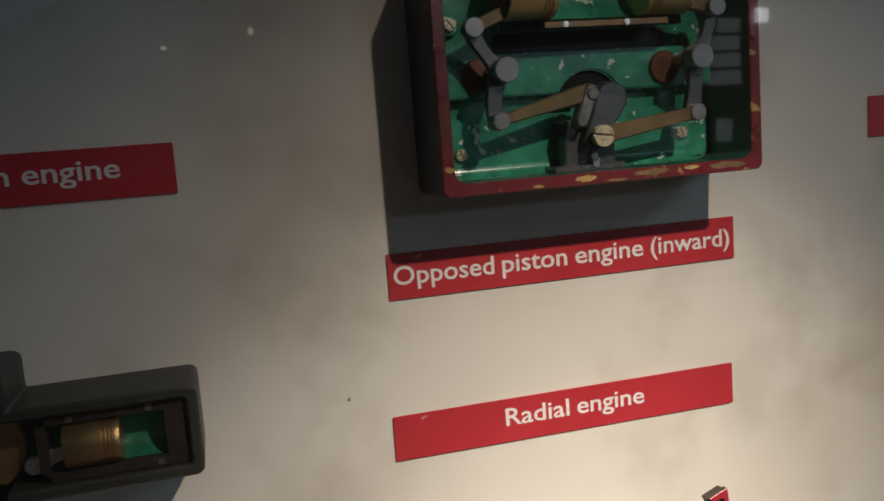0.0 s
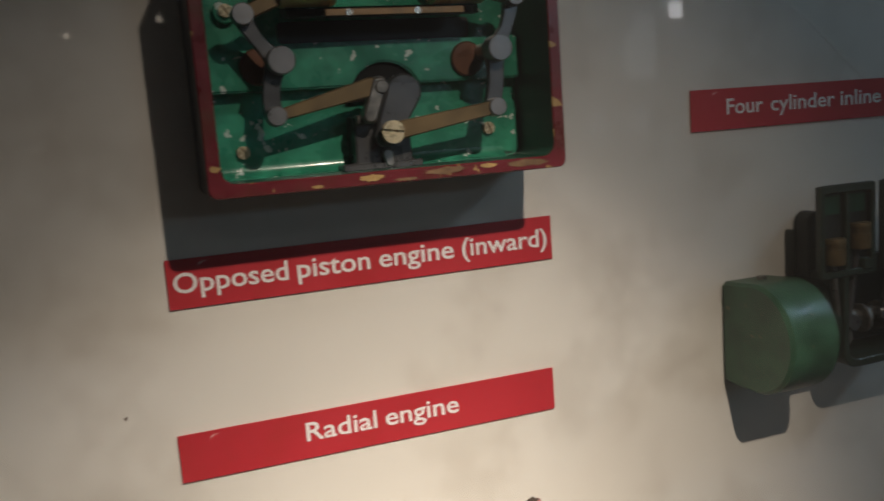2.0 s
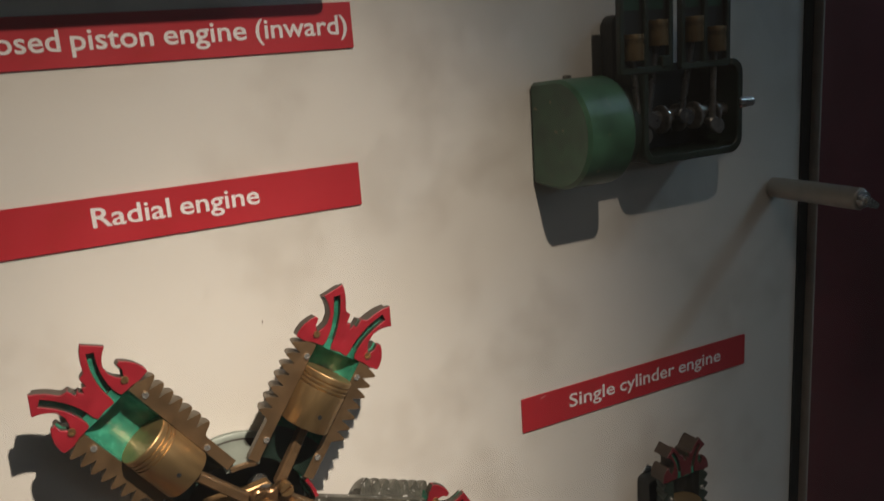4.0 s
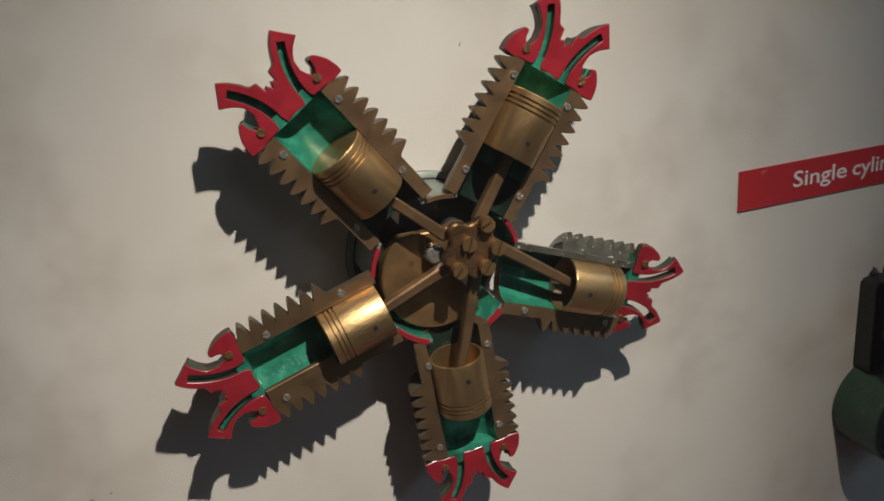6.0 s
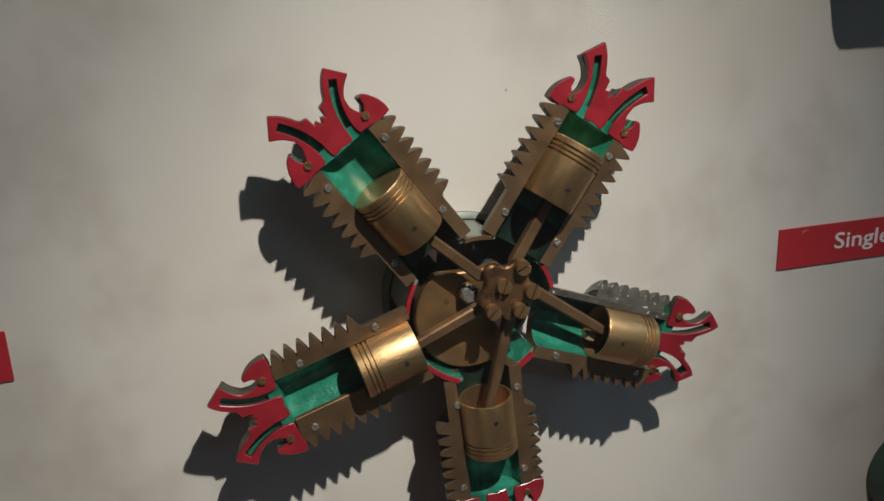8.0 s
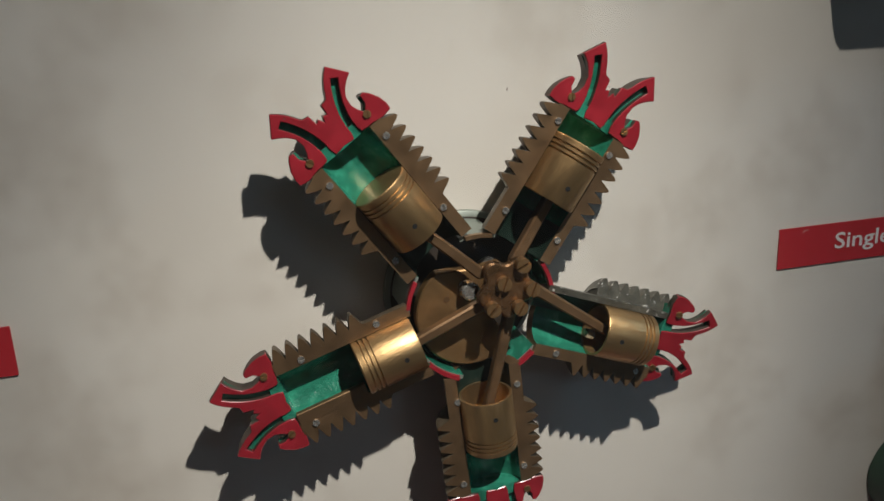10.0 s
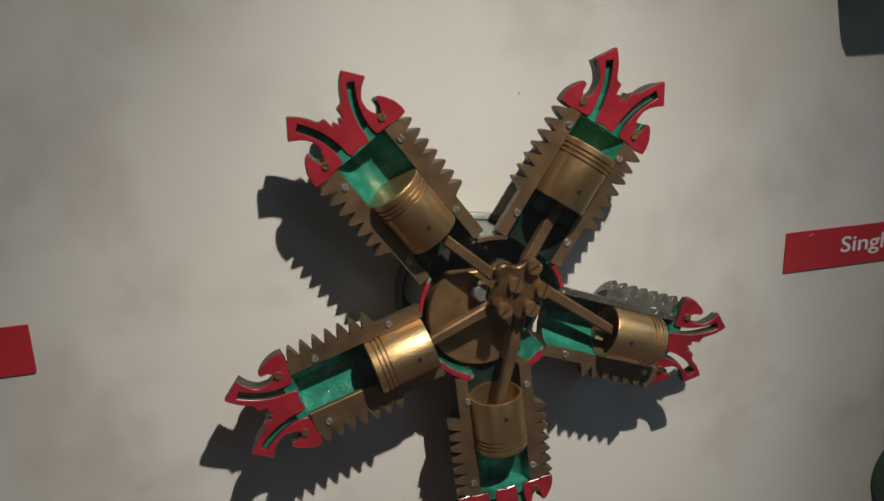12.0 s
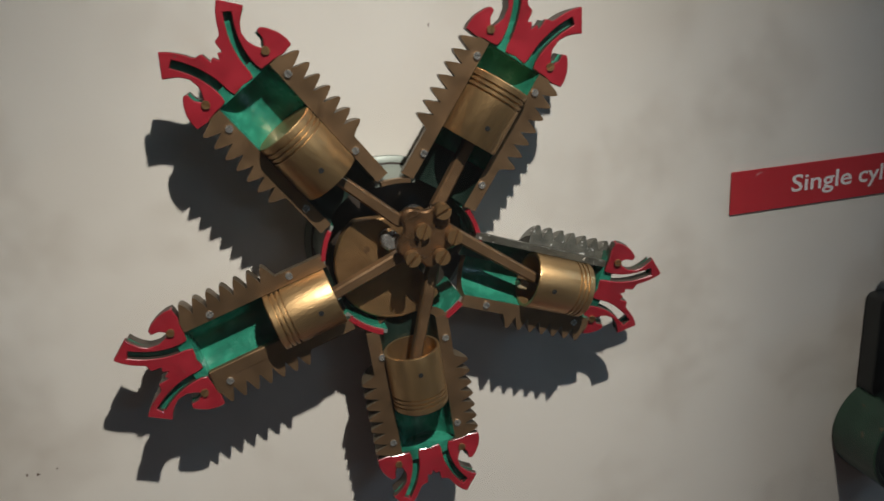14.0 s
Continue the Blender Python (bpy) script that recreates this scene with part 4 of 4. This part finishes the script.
part("lug", bm, FOUR_DARK, four, bevel=0.001)


# ---------------------------------------------------------------- single-cylinder engine
SX, SZ = 0.757, 0.778
single = thing("single_cylinder_engine", on_panel(SX, SZ), "cutaway dark green single-cylinder engine model with round crankcase", "engine model", "cutaway engines")
SCUT = 0.052
bm = bmesh.new()
ring = [(0.0, 0.0405, 1), (0.0, 0.0460, 0), (-SCUT + 0.0005, 0.0480, 0), (-SCUT + 0.0005, 0.0, 0), (-SCUT + 0.010, 0.0, 1), (-SCUT + 0.010, 0.0405, 1)]
revolve(bm, ring, 0, 360, 56)
bmesh.ops.transform(bm, matrix=pose(0, 0, SCUT, 90, 0, 0), verts=bm.verts)
part("crankcase", bm, [SINGLE_GREEN, CASE_BLACK], single, "round green crankcase", bevel=0.0012)
bm = bmesh.new()
revolve(bm, barrel_profile(0.038, 0.149, 0.083, 0.148, 6, 0.0172, 0.0245, 0.0300), 0, -180, 20)
sb = part("cylinder_barrel", bm, [FOUR_DARK, CASE_BLACK, FOUR_DARK, BLACK], single, "half-cut finned green cylinder", matrix=pose(-0.006, 0, SCUT), angle=30)
for z, s in ((0.130, -1), (0.130, 1), (0.07, -1)):
    place("slotted_screw", SMALL_SCREW, sb, pose(s * 0.0210, z, 0, 0, 0, 30), "")
sf, sbody = head_meshes(0.80, 0.026, DULL_RED)
shd = place("cylinder_head", sbody, single, pose(-0.006, 0.150 - 0.150 * 0.80, SCUT), "cut cylinder head with two curved ports")
place("cut_face", sf, shd, None, "dull red painted cut face")
place("piston", piston_mesh(0.0165, 0.034, metal=FLAT_BRASS), single, pose(-0.007, 0.1225, SCUT), "turned brass piston with ring grooves")
bm = bmesh.new()
bar(bm, (-0.007, 0.096), (-0.016, 0.012), 0.0045, 0.0075, SCUT - 0.010, SCUT - 0.003)
part("connecting_rod", bm, GUNMETAL, single, bevel=0.001)
bm = bmesh.new()
prism(bm, arc(0.002, -0.004, 0.034, 190, 380, 24) + [(0.006, 0.016), (-0.020, 0.016)], SCUT - 0.026, SCUT - 0.014)
sw = part("crank_web", bm, CASE_BLACK, single, "dark crank web", bevel=0.0015)
for x, y in ((-0.016, 0.012), (-0.002, 0.008)):
    place("slotted_screw", BIG_SCREW, sw, pose(x, y, SCUT - 0.003, 0, 0, 50), "bright steel screw")
bm = bmesh.new()
prism(bm, rounded(-0.027, 0.016, 0.040, 0.134, 0.006, 3), 0.0005, 0.020)
part("rear_bracket", bm, CASE_BLACK, single, bevel=0.001)


# ---------------------------------------------------------------- boxed engine at the west end of the board
LX, LZ = -0.10, 1.3185
west = thing("boxed_engine", on_panel(LX, LZ), "cutaway engine in a black stepped box with brass piston", "engine model", "cutaway engines")


def stepped(i, w):
    """Outline of the stepped box, drawn in by i."""
    x1, lo, hi, up, xs, x0 = 0.109 - i, -0.030 + i, 0.030 - i, 0.056 - i, -0.003 - i, -0.110 + i
    dn = -0.056 + i
    r = max(0.0015, w)
    out = []
    for cx, cy, a in ((x1, hi, 0), (xs, up, 0), (x0, up, 90), (x0, dn, 180), (xs, dn, 270), (x1, lo, 270)):
        sx = -1 if a in (0, 270) else 1
        sy = -1 if a in (0, 90) else 1
        for k in range(5):
            b = radians(a + 90 * k / 4)
            out.append((cx + sx * r + r * math.cos(b), cy + sy * r + r * math.sin(b)))
        if (cx, cy) == (x1, hi):
            out.append((xs, hi))
        if (cx, cy) == (xs, dn):
            out.append((xs, lo))
    return out


bm = bmesh.new()
frame_loop(bm, stepped(0, 0.006), stepped(0.0075, 0.003), 0.0005, 0.062, 0, 0, 0)
part("case_wall", bm, WEST_GREY, west, "dark grey-green stepped box wall", bevel=0.0015)
bm = bmesh.new()
prism(bm, stepped(0.006, 0.003), 0.001, 0.020)
part("case_floor", bm, CASE_BLACK, west)
bm = bmesh.new()
frame_loop(bm, rounded(0.016, 0.0995, -0.0215, 0.0215, 0.002, 3), rounded(0.010, 0.087, -0.0155, 0.0155, 0.0015, 3), 0.018, 0.056, 0, 0, 1)
wall = part("cut_block", bm, [WEST_BROWN, BLACK], west, "brown cut cylinder block", bevel=0.0006)
for x, y in ((0.078, 0.0185), (0.082, -0.0185), (0.030, 0.0185)):
    place("slotted_screw", DIM_SCREW, wall, pose(x, y, 0.056, 0, 0, 30))
bm = bmesh.new()
revolve(bm, [(0.012, 0.0150, 0), (0.086, 0.0150, 0), (0.086, 0.0160, 1), (0.012, 0.0160, 1)], 0, -180, 20, cap=1)
bmesh.ops.transform(bm, matrix=Matrix.Translation((0, 0, 0.050)) @ pose(0, 0, 0, 0, 0, -90), verts=bm.verts)
part("cylinder_liner", bm, [WEST_GREEN, BLACK], west, "green cylinder liner")
place("piston", piston_mesh(0.0148, 0.034), west, Matrix.Translation((0.0595, 0, 0.050)) @ pose(0, 0, 0, 0, 0, -90), "turned brass piston with three ring grooves")
bm = bmesh.new()
bar(bm, (0.034, 0), (0.006, -0.010), 0.004, 0.006, 0.047, 0.053)
part("connecting_rod", bm, STEEL, west, "steel connecting rod", bevel=0.0008)
bm = bmesh.new()
prism(bm, arc(-0.030, 0.0, 0.030, -60, 80, 14) + [(-0.04, 0.02), (-0.04, -0.02)], 0.022, 0.034)
part("crank_web", bm, DULL_BRASS, west, "brass crank web", bevel=0.001)
bm = bmesh.new()
prism(bm, rounded(-0.015, 0.013, -0.024, 0.026, 0.004, 3), 0.019, 0.022)
part("green_floor", bm, WEST_GREEN, west)


# ---------------------------------------------------------------- marks on the board
def blotch(x, z, w, h, seed, mat, label, name="stain"):
    rng = random.Random(seed)
    ph = [rng.uniform(0, 6.28) for _ in range(4)]
    pts = []
    for i in range(28):
        a = 2 * math.pi * i / 28
        r = 1 + 0.22 * math.sin(2 * a + ph[0]) + 0.16 * math.sin(3 * a + ph[1]) + 0.10 * math.sin(5 * a + ph[2]) + 0.06 * math.sin(8 * a + ph[3])
        pts.append((w * r * math.cos(a), h * r * math.sin(a)))
    bm = bmesh.new()
    prism(bm, pts, 0.0, 0.0001)
    ob = place(name, mesh_of(bm, mat, name), None, on_panel(x, z))
    return tagged(ob, label, "mark", "marks on the board")


for i, (x, z, r) in enumerate(((0.350, 1.168, 0.0007), (0.115, 1.304, 0.0011), (0.040, 0.885, 0.0008), (0.047, 0.884, 0.0009), (0.060, 0.886, 0.0006))):
    blotch(x, z, r, r * 1.5, i, FLECK, "tiny dark fleck on the white board", "fleck")

# faint crease and grey smears
def strip_mark(p, q, w, mat, label, name):
    bm = bmesh.new()
    bar(bm, (0, 0), (q[0] - p[0], q[1] - p[1]), w, w * 0.5, 0.0, 0.0001, n=4)
    ob = place(name, mesh_of(bm, mat, name), None, on_panel(*p))
    return tagged(ob, label, "mark", "marks on the board")


strip_mark((0.512, 0.989), (0.588, 1.014), 0.0007, CREASE, "faint thin crease in the white board", "crease")
for i, (x, z, w, h) in enumerate(((0.309, 1.197, 0.003, 0.006), (0.082, 1.493, 0.006, 0.004))):
    blotch(x, z, w, h, 20 + i, CREASE, "faint grey smear on the white board", "smear")
